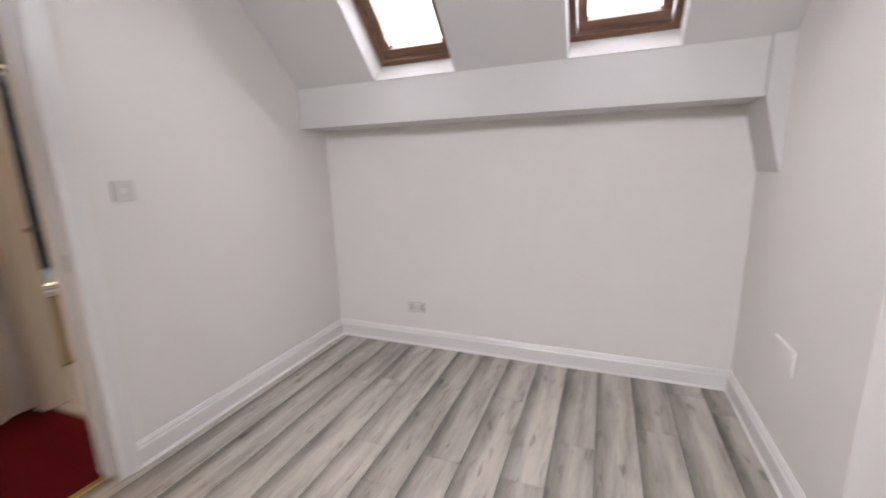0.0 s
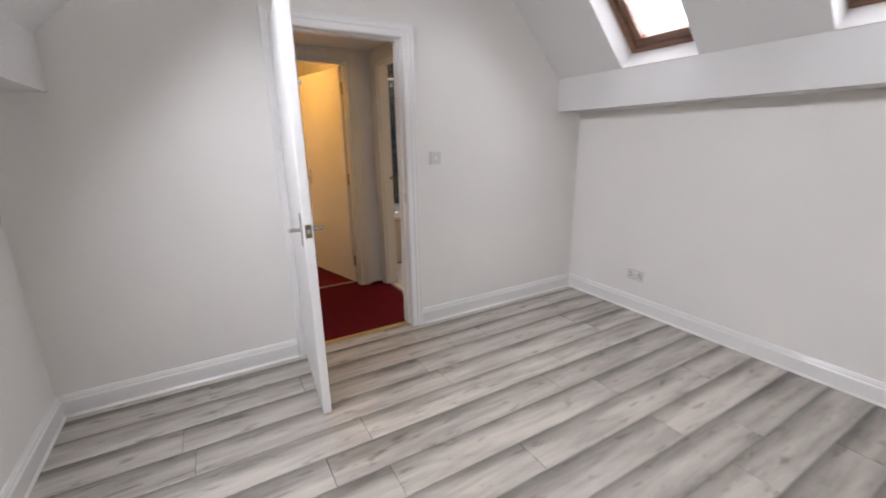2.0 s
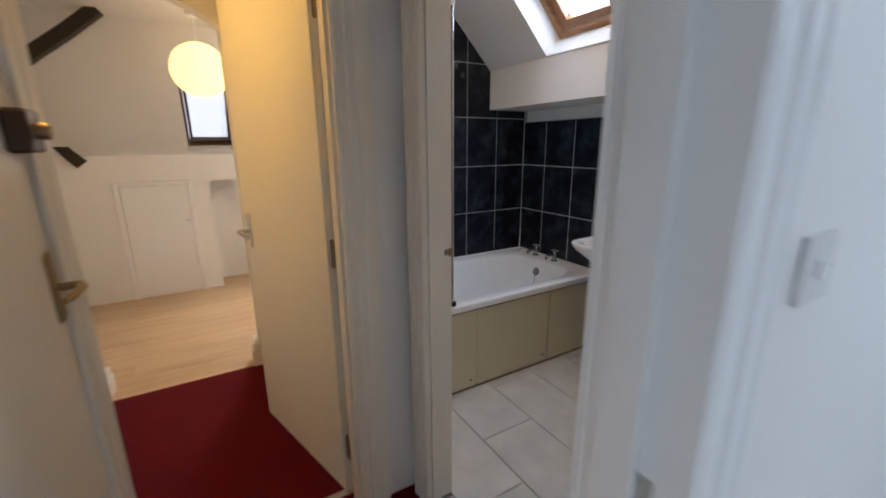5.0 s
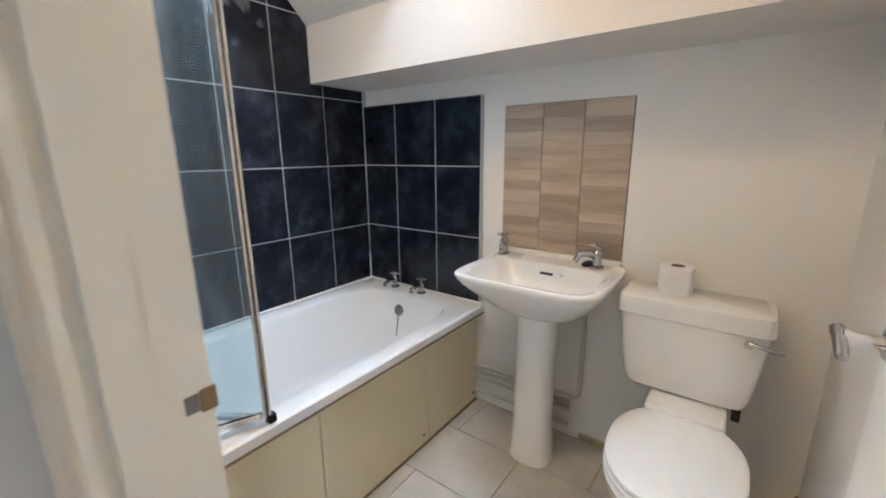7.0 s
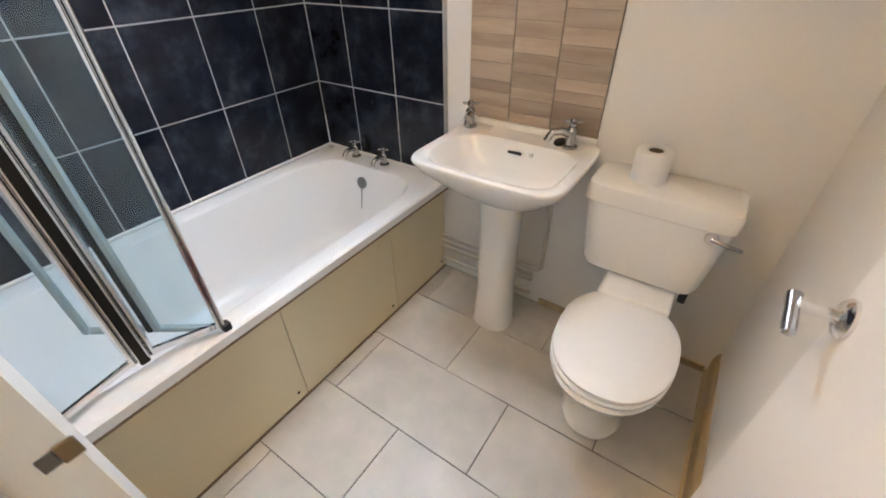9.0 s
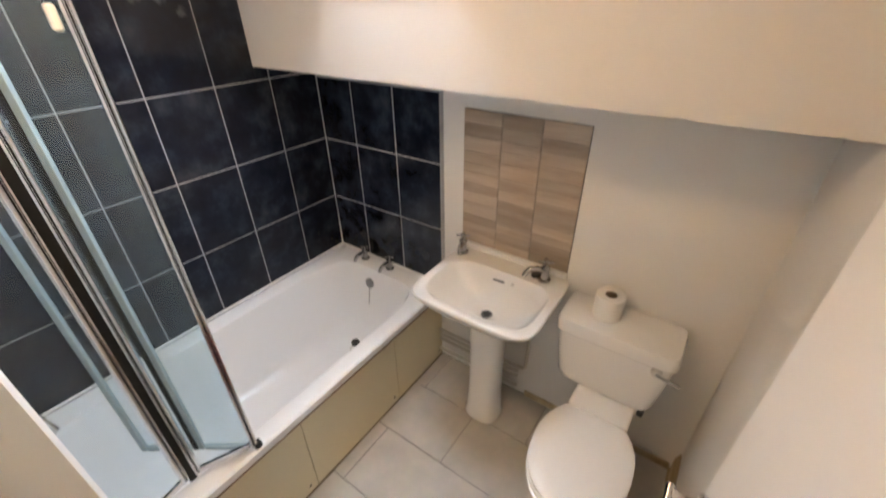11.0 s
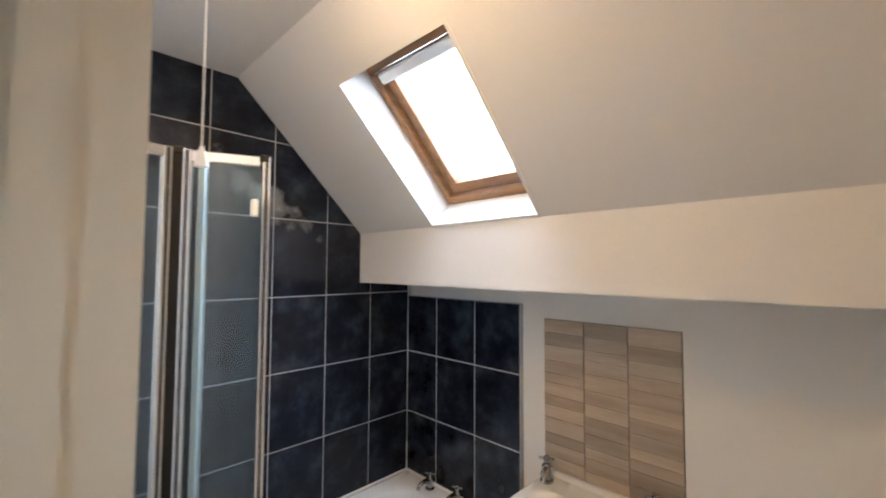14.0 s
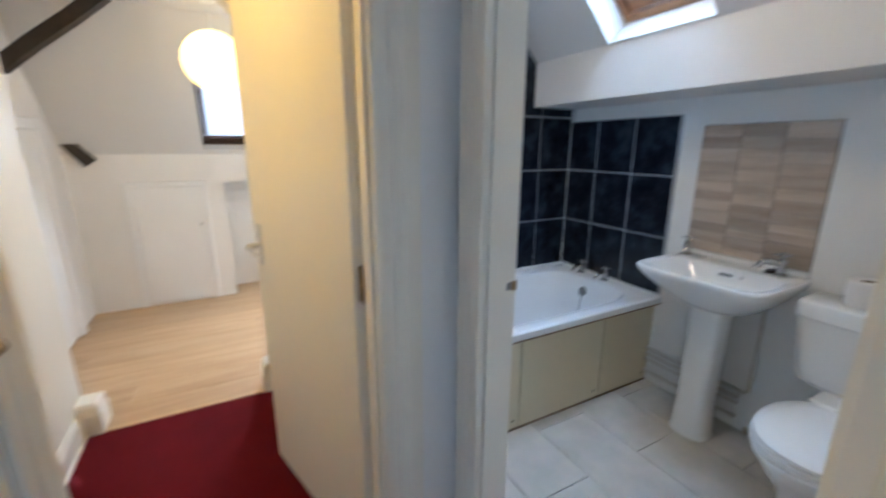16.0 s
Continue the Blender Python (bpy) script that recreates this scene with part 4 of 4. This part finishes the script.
# ---- bathroom: toilet ----
def make_toilet():
    top = thing("toilet", (-1.815, 2.2, 0), "white close-coupled toilet with the lid down", "toilet")
    cx = -1.800
    pan = [oval(cx, cy, z, a, b, e, 56, front=f) for z, cy, a, b, f, e in (
        (0, 2.24, .112, .17, .205, 2.6), (.015, 2.24, .114, .17, .207, 2.6), (.04, 2.24, .103, .17, .195, 2.4), (.15, 2.22, .098, .20, .190, 2.3), (.24, 2.19, .118, .22, .205, 2.2),
        (.32, 2.155, .158, .20, .235, 2.2), (.375, 2.13, .177, .19, .252, 2.2), (.398, 2.125, .180, .19, .256, 2.2), (.402, 2.125, .165, .18, .240, 2.2))]
    part("bowl", loft(bmesh.new(), pan), M_CHINA, top, "white china bowl and foot", smooth=True)
    part("neck", boxes((cx - .115, cx + .115, 2.285, 2.545, .33, .462), bevel=.012, seg=3), M_CHINA, top, smooth=True)
    seat = [oval(cx, 2.12, z, a, b, 2.25, 64, front=f) for z, a, b, f in ((.404, .170, .20, .236), (.408, .177, .205, .242), (.420, .178, .207, .244), (.425, .174, .203, .240))]
    part("seat", loft(bmesh.new(), seat), M_SEAT, top, "white plastic seat", smooth=True)
    lid = [oval(cx, 2.12, z, a, b, 2.25, 64, front=f) for z, a, b, f in ((.427, .170, .205, .232), (.430, .176, .210, .238), (.440, .176, .210, .238), (.447, .166, .200, .226), (.450, .13, .15, .17), (.451, .05, .06, .07))]
    part("lid", loft(bmesh.new(), lid), M_SEAT, top, "white plastic lid, closed", smooth=True)
    for s in (-1, 1):
        part("hinge", tube(bmesh.new(), [(cx + s * .05, 2.315, .44), (cx + s * .105, 2.315, .44)], .012, 12), M_SEAT, top, smooth=True)
    cc = -1.823
    tank = [oval(cc, 2.468, z, a, b, 7, 56) for z, a, b in ((.462, .150, .070), (.475, .175, .085), (.51, .190, .092), (.62, .204, .098), (.735, .214, .103))]
    tk = part("cistern", loft(bmesh.new(), tank), M_CHINA, top, "white china cistern", smooth=True)
    cap = [oval(cc, 2.467, z, a, b, 8, 56) for z, a, b in ((.735, .218, .106), (.739, .222, .109), (.785, .222, .109), (.797, .217, .105), (.802, .205, .095))]
    part("cistern_lid", loft(bmesh.new(), cap), M_CHINA, tk, "white china cistern lid", smooth=True)
    part("flush_boss", disc(bmesh.new(), (-1.662, 2.372, .720), (0, -1, 0), .019, .022), M_SATIN, tk, smooth=True)
    part("flush_lever", tube(bmesh.new(), [(-1.662, 2.352, .720), (-1.640, 2.345, .719), (-1.605, 2.342, .716), (-1.582, 2.342, .714)], [.006, .006, .0065, .005], 10), M_TAP, tk, smooth=True)
    part("wing_nut", boxes((-1.676, -1.652, 2.40, 2.425, .425, .470), bevel=.004), M_DARK, tk)
    return top


make_toilet()


def make_roll():
    top = thing("toilet_roll", (-1.885, 2.47, .802), "white toilet paper roll standing on the cistern", "toilet roll")
    c = (-1.885, 2.475)
    out = [oval(*c, z, r, r, 2, 40) for z, r in ((.802, .052), (.804, .054), (.896, .054), (.900, .051))]
    inn = [oval(*c, z, r, r, 2, 40) for z, r in ((.900, .024), (.894, .0215), (.81, .0215))]
    part("paper", loft(bmesh.new(), out + inn, cap0=True, cap1=False), M_PAPER, top, smooth=True)
    part("core", loft(bmesh.new(), [oval(*c, .81, .0212, .0212, 2, 32), oval(*c, .898, .0212, .0212, 2, 32), oval(*c, .898, .0195, .0195, 2, 32), oval(*c, .806, .0195, .0195, 2, 32)], cap0=False), M_CARD, top, "brown cardboard core", smooth=True)
    return top


make_roll()

# pipes along the foot of the knee wall, and the basin's feed
for k, z in enumerate((.075, .15, .185, .22)):
    tagged(part("water_pipe", tube(bmesh.new(), [(-2.745, BYK - .03, z), (-2.33, BYK - .03, z)] + ([(-2.22, BYK - .03, z), (-2.205, BYK - .03, z + .015), (-2.205, BYK - .03, .70)] if k == 3 else [(-2.24, BYK - .03, z)]), .0085, 10), M_PIPE, smooth=True), "thin painted water pipe along the foot of the wall", "pipe", "water pipes")


# ---- bathroom: folding screen ----
def channel(u, w, z0, z1, m):
    """An extruded upright with a shallow groove along both faces."""
    prof = [(-1, .0085), (-.85, .010), (-.40, .010), (-.25, .0075), (.35, .0075), (.50, .010), (.85, .010), (1, .0085)]
    prof += [(a, -b) for a, b in reversed(prof)]
    return loft(bmesh.new(), [[m @ Vector((u + w * a, b, z)) for a, b in prof] for z in (z0, z1)])


def make_screen():
    top = thing("bath_screen", (-2.78, 1.25, .553), "folding clear glass bath screen in aluminium frames", "bath screen")
    z0, z1 = .572, 1.964
    pts = [(-2.715, .885), (-2.790, 1.247), (-2.712, 1.432), (-2.866, 1.326), (-3.02, 1.212)]
    for i, (a, b) in enumerate(zip(pts, pts[1:])):
        d = (Vector(b) - Vector(a)).normalized()
        nrm = Vector((-d.y, d.x))
        L = (Vector(b) - Vector(a)).length
        gap0, gap1 = (.012 if i == 1 else 0), (.012 if i == 0 else 0)
        shift = nrm * (.018 if i >= 2 else 0)
        m = Matrix(((d.x, nrm.x, 0, a[0] + shift.x), (d.y, nrm.y, 0, a[1] + shift.y), (0, 0, 1, 0), (0, 0, 0, 1)))
        p = part("pane", boxes((.012 + gap0, L - .012 - gap1, -.0025, .0025, z0 + .012, z1 - .012), m=m), M_GLASS, top)
        p.visible_shadow = False
        metal = M_ALU if i < 2 else M_GLASSEDGE
        w = .0095 if i < 2 else .009
        if i == 3:
            part("seal", boxes((.002, .018, -.007, .007, z0, z1 - .012), m=m, bevel=.001), M_DARKSEAL, top, "black hinge seal")
        for u in ((.0095 + gap0, L - .0095 - gap1) if i < 2 else (L - .009,)):
            if i < 2:
                part("groove", boxes((u - .0012, u + .0022, -.0083, .0083, z0 + .002, z1 - .002), m=m), M_DARKSEAL, top, "dark groove along the upright")
            part("upright", channel(u, w, z0, z1, m) if i < 2 else boxes((u - w, u + w, -.006, .006, z0, z1), m=m, bevel=.001), metal, top)
        if i < 2:
            part("rail", boxes((.022, L - .022, -.009, .009, z1 - .026, z1), m=m, bevel=.003), M_ALU, top)
        part("rail", boxes((.022, L - .022, -.008, .008, z0, z0 + .018), m=m, bevel=.003), M_ALU if i < 2 else M_GLASSEDGE, top)
    for x, y in (pts[1], (pts[2][0] - .006, pts[2][1] - .011)):
        part("hinge_cap", boxes((x - .013, x + .013, y - .013, y + .013, z1 - .014, z1 + .006), bevel=.004), M_DARKSEAL, top)
    for x, y in (pts[1], pts[2]):
        part("hinge_foot", boxes((x - .012, x + .012, y - .012, y + .012, .553, z0 + .010), bevel=.004), M_DARKSEAL, top)
    part("seal", boxes((pts[1][0] - .011, pts[1][0] + .011, pts[1][1] - .012, pts[1][1] + .012, z0, z1), bevel=.003), M_DARKSEAL, top, "black hinge seal")
    part("wall_channel", boxes((-2.728, -2.702, .873, .888, .56, z1 + .005), bevel=.002), M_ALU, top)
    part("clip", boxes((-2.736, -2.718, 1.392, 1.408, 1.815, 1.858), bevel=.004), M_PLASTIC, top, "white plastic clip")
    return top


make_screen()

# pull cord of the light
cord = thing("pull_cord", (-2.30, 1.172, 1.82), "white pull cord with a conical end, hanging from the ceiling", "pull switch")
part("cord", tube(bmesh.new(), [(-2.30, 1.172, FLAT), (-2.299, 1.172, 2.15), (-2.30, 1.172, 1.850)], .0013, 6), M_PLASTIC, cord)
part("cord_end", tube(bmesh.new(), [(-2.30, 1.172, 1.852), (-2.30, 1.172, 1.846), (-2.30, 1.172, 1.829), (-2.30, 1.172, 1.824)], [.002, .004, .0085, .009], 14), M_PLASTIC, cord, smooth=True)

# warm ceiling light of the bathroom
LX, LY = -2.40, 1.33
lamp = thing("ceiling_light", (LX, LY, FLAT), "round warm glowing bathroom ceiling light", "ceiling light")
part("base", disc(bmesh.new(), (LX, LY, FLAT), (0, 0, -1), .150, .055, 40), M_PLASTIC, lamp, smooth=True)
part("diffuser", tube(bmesh.new(), [(LX, LY, FLAT - .050), (LX, LY, FLAT - .070), (LX, LY, FLAT - .090), (LX, LY, FLAT - .102), (LX, LY, FLAT - .106)], [.132, .130, .112, .075, .02], 36), M_BULB, lamp, "warm glowing round diffuser", smooth=True)

# warm ceiling light of the hall
hlamp = thing("ceiling_light", (-2.64, .10, 2.22), "small round warm glowing hall ceiling light", "ceiling light")
part("base", disc(bmesh.new(), (-2.64, .10, 2.22), (0, 0, -1), .07, .02), M_PLASTIC, hlamp, smooth=True)
part("diffuser", tube(bmesh.new(), [(-2.64, .10, 2.20), (-2.64, .10, 2.175), (-2.64, .10, 2.16)], [.06, .055, .03], 24), M_BULBH, hlamp, smooth=True)

# shower hose hanging behind the screen
hose = thing("shower_hose", (-3.44, 1.0, .56), "thin chrome shower hose hanging over the bath", "shower hose")
part("hose", tube(bmesh.new(), [(-3.47, .90, 1.9), (-3.45, .94, 1.3), (-3.43, 1.0, .85), (-3.40, 1.04, .62), (-3.36, 1.06, .56)], .0075, 8), M_CHROME, hose, smooth=True)
part("bracket", boxes((-3.483, -3.44, .880, .92, 1.88, 1.93), bevel=.006), M_CHROME, hose)

# ---- hall: paper lantern ----
lantern = thing("paper_lantern", (-4.50, .475, 1.70), "glowing round paper lantern hanging from the far room's ceiling", "pendant lamp")
rings = []
nr = 22
for i in range(nr + 1):
    t = math.pi * (i + .35) / (nr + .7)
    r = .182 * math.sin(t) + (.0022 if i % 2 else 0)
    rings.append(oval(-4.50, .475, 1.885 - .178 * math.cos(t), r, r, 2, 40))
part("shade", loft(bmesh.new(), rings), M_LANTERN, lantern, "round ribbed white paper shade, lit", smooth=True)
part("cord", tube(bmesh.new(), [(-4.50, .475, 2.055), (-4.50, .475, 2.24)], .003, 6), M_PLASTIC, lantern)
part("ceiling_rose", disc(bmesh.new(), (-4.50, .475, 2.25), (0, 0, -1), .045, .03), M_PLASTIC, lantern, smooth=True)


# ---- far room: timber ----
def timber(a, b, w, h, label):
    a, b = Vector(a), Vector(b)
    d = (b - a).normalized()
    s = d.cross(Vector((0, 0, 1))).normalized()
    u = s.cross(d)
    rings = [[p + s * (w / 2 * i) + u * (h / 2 * j) for i, j in ((-1, -1), (1, -1), (1, 1), (-1, 1))] for p in (a, (a * 2 + b) / 3 + u * .004, (a + b * 2) / 3 - u * .003, b)]
    return tagged(part("roof_timber", loft(bmesh.new(), rings), M_BEAM), label, "beam", "exposed timbers")


timber((-4.80, -.63, 1.80), (-4.72, -.06, 2.25), .07, .075, "dark stained exposed roof timber crossing to the ceiling")
timber((XF + .03, -.64, 1.48), (XF + .03, -.455, 1.235), .05, .085, "short dark stained timber brace on the knee wall")


# ---- bedroom: fittings ----
def double_socket(centre, out, label, flip=False):
    """A double wall socket with switches and pin holes; out: the wall's normal."""
    c, o = Vector(centre), Vector(out)
    s = Vector((0, 0, 1)).cross(o)
    m = Matrix((( s.x, o.x, 0, c.x), (s.y, o.y, 0, c.y), (0, 0, 1, c.z), (0, 0, 0, 1)))
    top = thing("wall_socket", centre, label, "socket", "wall sockets")
    part("plate", boxes((-.073, .073, 0, .009, -.043, .043), bevel=.003, seg=2, m=m), M_SOCKET, top)
    for k in (-1, 1):
        bm = boxes((k * .040 - .004, k * .040 + .004, .008, .0096, .004, .017), (k * .040 - .016, k * .040 - .007, .008, .0096, -.018, -.010), (k * .040 + .007, k * .040 + .016, .008, .0096, -.018, -.010), m=m)
        part("pin_holes", bm, M_DARK, top)
        part("rocker", boxes((k * .010 - .006, k * .010 + .006, .009, .0115, .012, .030), bevel=.001, m=m), M_PLASTIC, top)
    return top


double_socket((-.535, YK, .292), (0, -1, 0), "white double socket above the skirting of the knee wall")
_p = thing("blank_plate", (1.40, 1.81, .505), "white painted blank cover plate on the wall", "cover plate")
part("plate", boxes((1.388, 1.40, 1.715, 1.905, .448, .560), bevel=.003, seg=2), M_WALL, _p)
sw = thing("light_switch", (XW, 1.010, 1.228), "white square single light switch by the door", "switch")
part("plate", boxes((XW, XW + .009, .967, 1.053, 1.185, 1.271), bevel=.003, seg=2), M_SOCKET, sw)
part("rocker", boxes((XW + .009, XW + .0125, 1.002, 1.018, 1.216, 1.240), bevel=.001), M_PLASTIC, sw)
for y in (.978, 1.042):
    part("screw", disc(bmesh.new(), (XW + .009, y, 1.228), (1, 0, 0), .0032, .001, 10), M_SATIN, sw)
_k = thing("wall_bracket", (XW, .0, 1.36), "small white metal latch keep on the door frame", "latch keep")
part("plate", boxes((XW + .026, XW + .040, -.020, .012, 1.31, 1.40), bevel=.003), M_PLASTIC, _k)


# ---- pieces of floors and walls ----
def clip_rect(y0, y1, z0, z1, planes):
    """A rectangle cut by half-planes a*y + b*z <= c."""
    poly = [(y0, z0), (y1, z0), (y1, z1), (y0, z1)]
    for a, b, c in planes:
        out = []
        for i, p in enumerate(poly):
            q = poly[(i + 1) % len(poly)]
            dp, dq = a * p[0] + b * p[1] - c, a * q[0] + b * q[1] - c
            if dp <= 1e-9:
                out.append(p)
            if (dp < -1e-9) != (dq < -1e-9) and abs(dp - dq) > 1e-9:
                t = dp / (dp - dq)
                out.append((p[0] + t * (q[0] - p[0]), p[1] + t * (q[1] - p[1])))
        poly = [p for i, p in enumerate(out) if i == 0 or (abs(p[0] - out[i - 1][0]) + abs(p[1] - out[i - 1][1])) > 1e-6]
        if len(poly) < 3:
            return []
    return poly


def area(poly):
    return abs(sum(p[0] * q[1] - q[0] * p[1] for p, q in zip(poly, poly[1:] + poly[:1]))) / 2


def bevelled(poly, axis, a0, a1, inset=.002):
    """A piece with eased edges on its a1 side."""
    cx, cy = sum(p[0] for p in poly) / len(poly), sum(p[1] for p in poly) / len(poly)
    def at(p, a):
        p = list(p)
        p.insert("xyz".index(axis), a)
        return p
    small = [(p[0] + math.copysign(min(inset, abs(cx - p[0])), cx - p[0]), p[1] + math.copysign(min(inset, abs(cy - p[1])), cy - p[1])) for p in poly]
    mid = a1 - math.copysign(.0015, a1 - a0)
    return loft(bmesh.new(), [[at(p, a0) for p in poly], [at(p, mid) for p in poly], [at(p, a1) for p in small]], cap0=False)


G = .0026
west = bpy.data.objects["wall_bath_west"]
north = bpy.data.objects["wall_bath_north"]
ROWS = [.215, .548, .882, 1.219, 1.556, 1.908, 2.250, 2.60]
COLS = [.711, .975, 1.239, 1.503, 1.767, 2.031, 2.291, 2.552]
for z0, z1 in zip(ROWS, ROWS[1:]):
    if z1 < .56:
        continue
    for y0, y1 in zip(COLS, COLS[1:]):
        under = [(0, 1, 1.610), (-1, 0, -.872), (0, -1, -.545)]
        over = [(1, 1, 4.088), (0, 1, FLAT - .002), (1, 0, 2.222), (-1, 0, -.872), (0, -1, -.545)]
        for planes in ([under] if z1 < 1.61 else [over] if y1 <= 2.222 else [under + [(-1, 0, -2.222)], over]):
            poly = clip_rect(y0 + G, y1 - G, z0 + G, z1 - G, planes)
            if poly and area(poly) > 1e-4:
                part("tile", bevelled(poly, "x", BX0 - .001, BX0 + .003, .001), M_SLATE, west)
YT = 2.555  # face of the tiled board over the bath's end
for z0, z1 in zip([.556, .882, 1.219], [.882, 1.219, 1.532]):
    for x0, x1 in zip([BX0 + .004, -3.252, -2.987], [-3.252, -2.987, -2.726]):
        part("tile", bevelled([(x0 + G, z0 + G), (x1 - G, z0 + G), (x1 - G, z1 - G), (x0 + G, z1 - G)], "y", YT, YT - .0030, .001), M_SLATE, north)
tagged(part("grout_bed", boxes((BX0, -2.725, YT - .0015, BYK + .001, .5535, 1.533)), M_GROUT, north), "pale grout between dark tiles")

bead = bmesh.new()
tube(bead, [(BX0 + .006, .90, .555), (BX0 + .006, 1.7, .557), (BX0 + .006, YT - .004, .556)], .007, 8)
tube(bead, [(BX0 + .006, YT - .004, .556), (-2.71, YT - .004, .555)], .007, 8)
tube(bead, [(BX0 + .004, YT - .004, .55), (BX0 + .004, YT - .004, .71)], [.0045, .003], 8)
part("sealant", bead, M_PLASTIC, north, "white silicone bead round the bath", smooth=True)

splash = tagged(new("splashback"), "wood-look striped tile splashback above the basin", "splashback")
part("bed", boxes((-2.616, -2.089, BYK - .004, BYK, .858, 1.477)), M_FGROUT, splash, "brown grout bed")
rng = random.Random(5)
for x0, x1 in ((-2.615, -2.438), (-2.438, -2.268), (-2.268, -2.090)):
    z = .86
    while z < 1.47:
        h = rng.choice((.040, .052, .052, .064))
        z2 = min(z + h, 1.476)
        if 1.476 - z2 < .03:
            z2 = 1.476
        part("strip", bevelled([(x0 + .0015, z + .0004), (x1 - .0015, z + .0004), (x1 - .0015, z2 - .0004), (x0 + .0015, z2 - .0004)], "y", BYK - .003, BYK - .0085, .0006), M_STRIP, splash)
        z = z2

floor_bath = bpy.data.objects["floor_bathroom"]
for k in range(-4, 3):
    y0, y1 = max(2.0 + .310 * k, LY1 + .036), min(2.0 + .310 * (k + 1), BYK)
    if k == -4:
        y1 = LY1 + .10
    if k == -3:
        y0 = LY1 + .10
    if y1 - y0 < .01:
        continue
    start = -2.36 if k % 2 == 0 else -2.07
    for j in range(-3, 4):
        x0, x1 = max(start + .612 * j, -2.752), min(start + .612 * (j + 1), BX1)
        if x1 - x0 < .01:
            continue
        if k == -4:
            x0, x1 = max(x0, -2.17), min(x1, -1.518)
            if x1 - x0 < .01:
                continue
        part("floor_tile", bevelled([(x0 + .002, y0 + .002), (x1 - .002, y0 + .002), (x1 - .002, y1 - .002), (x0 + .002, y1 - .002)], "z", -.006, 0.0, .001), M_FTILE, floor_bath)

# grey laminate, boards 0.185 wide and 1.268 long, running towards the eaves
floor_bed = bpy.data.objects["floor_bedroom"]
OFFSETS = {-2: .095, -1: -.124, 0: .102, 1: .665, 2: .087, 3: .392, 4: .097, 5: .619, 6: -.25}
rng = random.Random(11)
for k in range(-7, 14):
    x0, x1 = max(-.035 + .185 * k, -1.284), min(-.035 + .185 * (k + 1), 2.45)
    if x1 - x0 < .004:
        continue
    o = OFFSETS.get(k, rng.uniform(0, 1.268))
    for j in range(-3, 3):
        y0, y1 = max(o + 1.268 * j, YB), min(o + 1.268 * (j + 1), YK)
        if y1 - y0 < .01:
            continue
        if x0 < XW and (y0 < .03 or y1 > .79):
            if y1 <= .03 or y0 >= .79:
                if x1 <= XW:
                    continue
                x0b = XW
                part("plank", bevelled([(x0b, y0 + .0006), (x1 - .0006, y0 + .0006), (x1 - .0006, y1 - .0006), (x0b, y1 - .0006)], "z", -.010, 0, .0012), M_PLANK, floor_bed)
                continue
        part("plank", bevelled([(x0 + .0013, y0 + .0011), (x1 - .0013, y0 + .0011), (x1 - .0013, y1 - .0011), (x0 + .0013, y1 - .0011)], "z", -.010, 0, .0025), M_PLANK, floor_bed)

floor_far = bpy.data.objects["floor_far"]
for k in range(12):
    x1 = -3.70 - .19 * k
    x0 = max(x1 - .19, XF - .30)
    if x1 - x0 < .01:
        continue
    o = rng.uniform(-.75, .4)
    for y0, y1 in ((-.63, o), (o, o + 1.27), (o + 1.27, 1.45)):
        y0, y1 = max(y0, -.63), min(y1, 1.45)
        if y1 - y0 > .02:
            part("plank", bevelled([(x0 + .0006, y0 + .0006), (x1 - .0006, y0 + .0006), (x1 - .0006, y1 - .0006), (x0 + .0006, y1 - .0006)], "z", -.008, 0, .0012), M_OAK, floor_far)

# a bare winter tree outside the far window
def bare_tree(x, y, base):
    top = thing("bare_tree", (x, y, base), "leafless winter tree outside the far roof window", "tree")
    r = random.Random(3)
    trunk = [(x, y, base), (x + .1, y + .05, base + 2.5), (x - .05, y, base + 4.6)]
    part("trunk", tube(bmesh.new(), trunk, [.26, .20, .15], 10), M_BARK, top, smooth=True)
    bm = bmesh.new()
    def grow(p, d, length, rad, depth):
        pts, rs, q = [p], [rad], p.copy()
        for i in range(3):
            d = (d + Vector((r.uniform(-.22, .22), r.uniform(-.22, .22), r.uniform(-.08, .16)))).normalized()
            q = q + d * (length / 3)
            pts.append(q.copy())
            rs.append(rad * (1 - .16 * (i + 1)))
        tube(bm, pts, rs, 5, cap=False)
        if depth:
            for k in range(3 if depth > 1 else 4):
                nd = (d + Vector((r.uniform(-.9, .9), r.uniform(-.9, .9), r.uniform(-.25, .6)))).normalized()
                grow(pts[r.choice((1, 2, 3))], nd, length * r.uniform(.6, .82), rad * .55, depth - 1)
    for k in range(6):
        a = k * 1.05
        grow(Vector(trunk[2 if k % 2 else 1]), Vector((math.cos(a), math.sin(a), .9)).normalized(), 2.1, .042, 3)
    part("limbs", bm, M_BARK, top)


bare_tree(-13.5, .9, -6.0)

# ground far below the roof windows
setting("ground", boxes((-400, 400, -400, 400, -6.2, -6.0)), mat("ground", (0.08, 0.10, 0.05), 0.9, vary=0.3, vary_scale=0.2), "flat grassy ground far below the attic", "ground")

# pale overcast sky low over the horizon, beyond the tree
setting("backdrop", boxes((-70.2, -70, -60, 60, -6, 45)), mat("overcast_sky", (0.6, 0.65, 0.7), 0.9, emit=(1.0, 0.985, 0.96), emit_strength=1.7), "pale overcast sky low over the horizon", "sky")
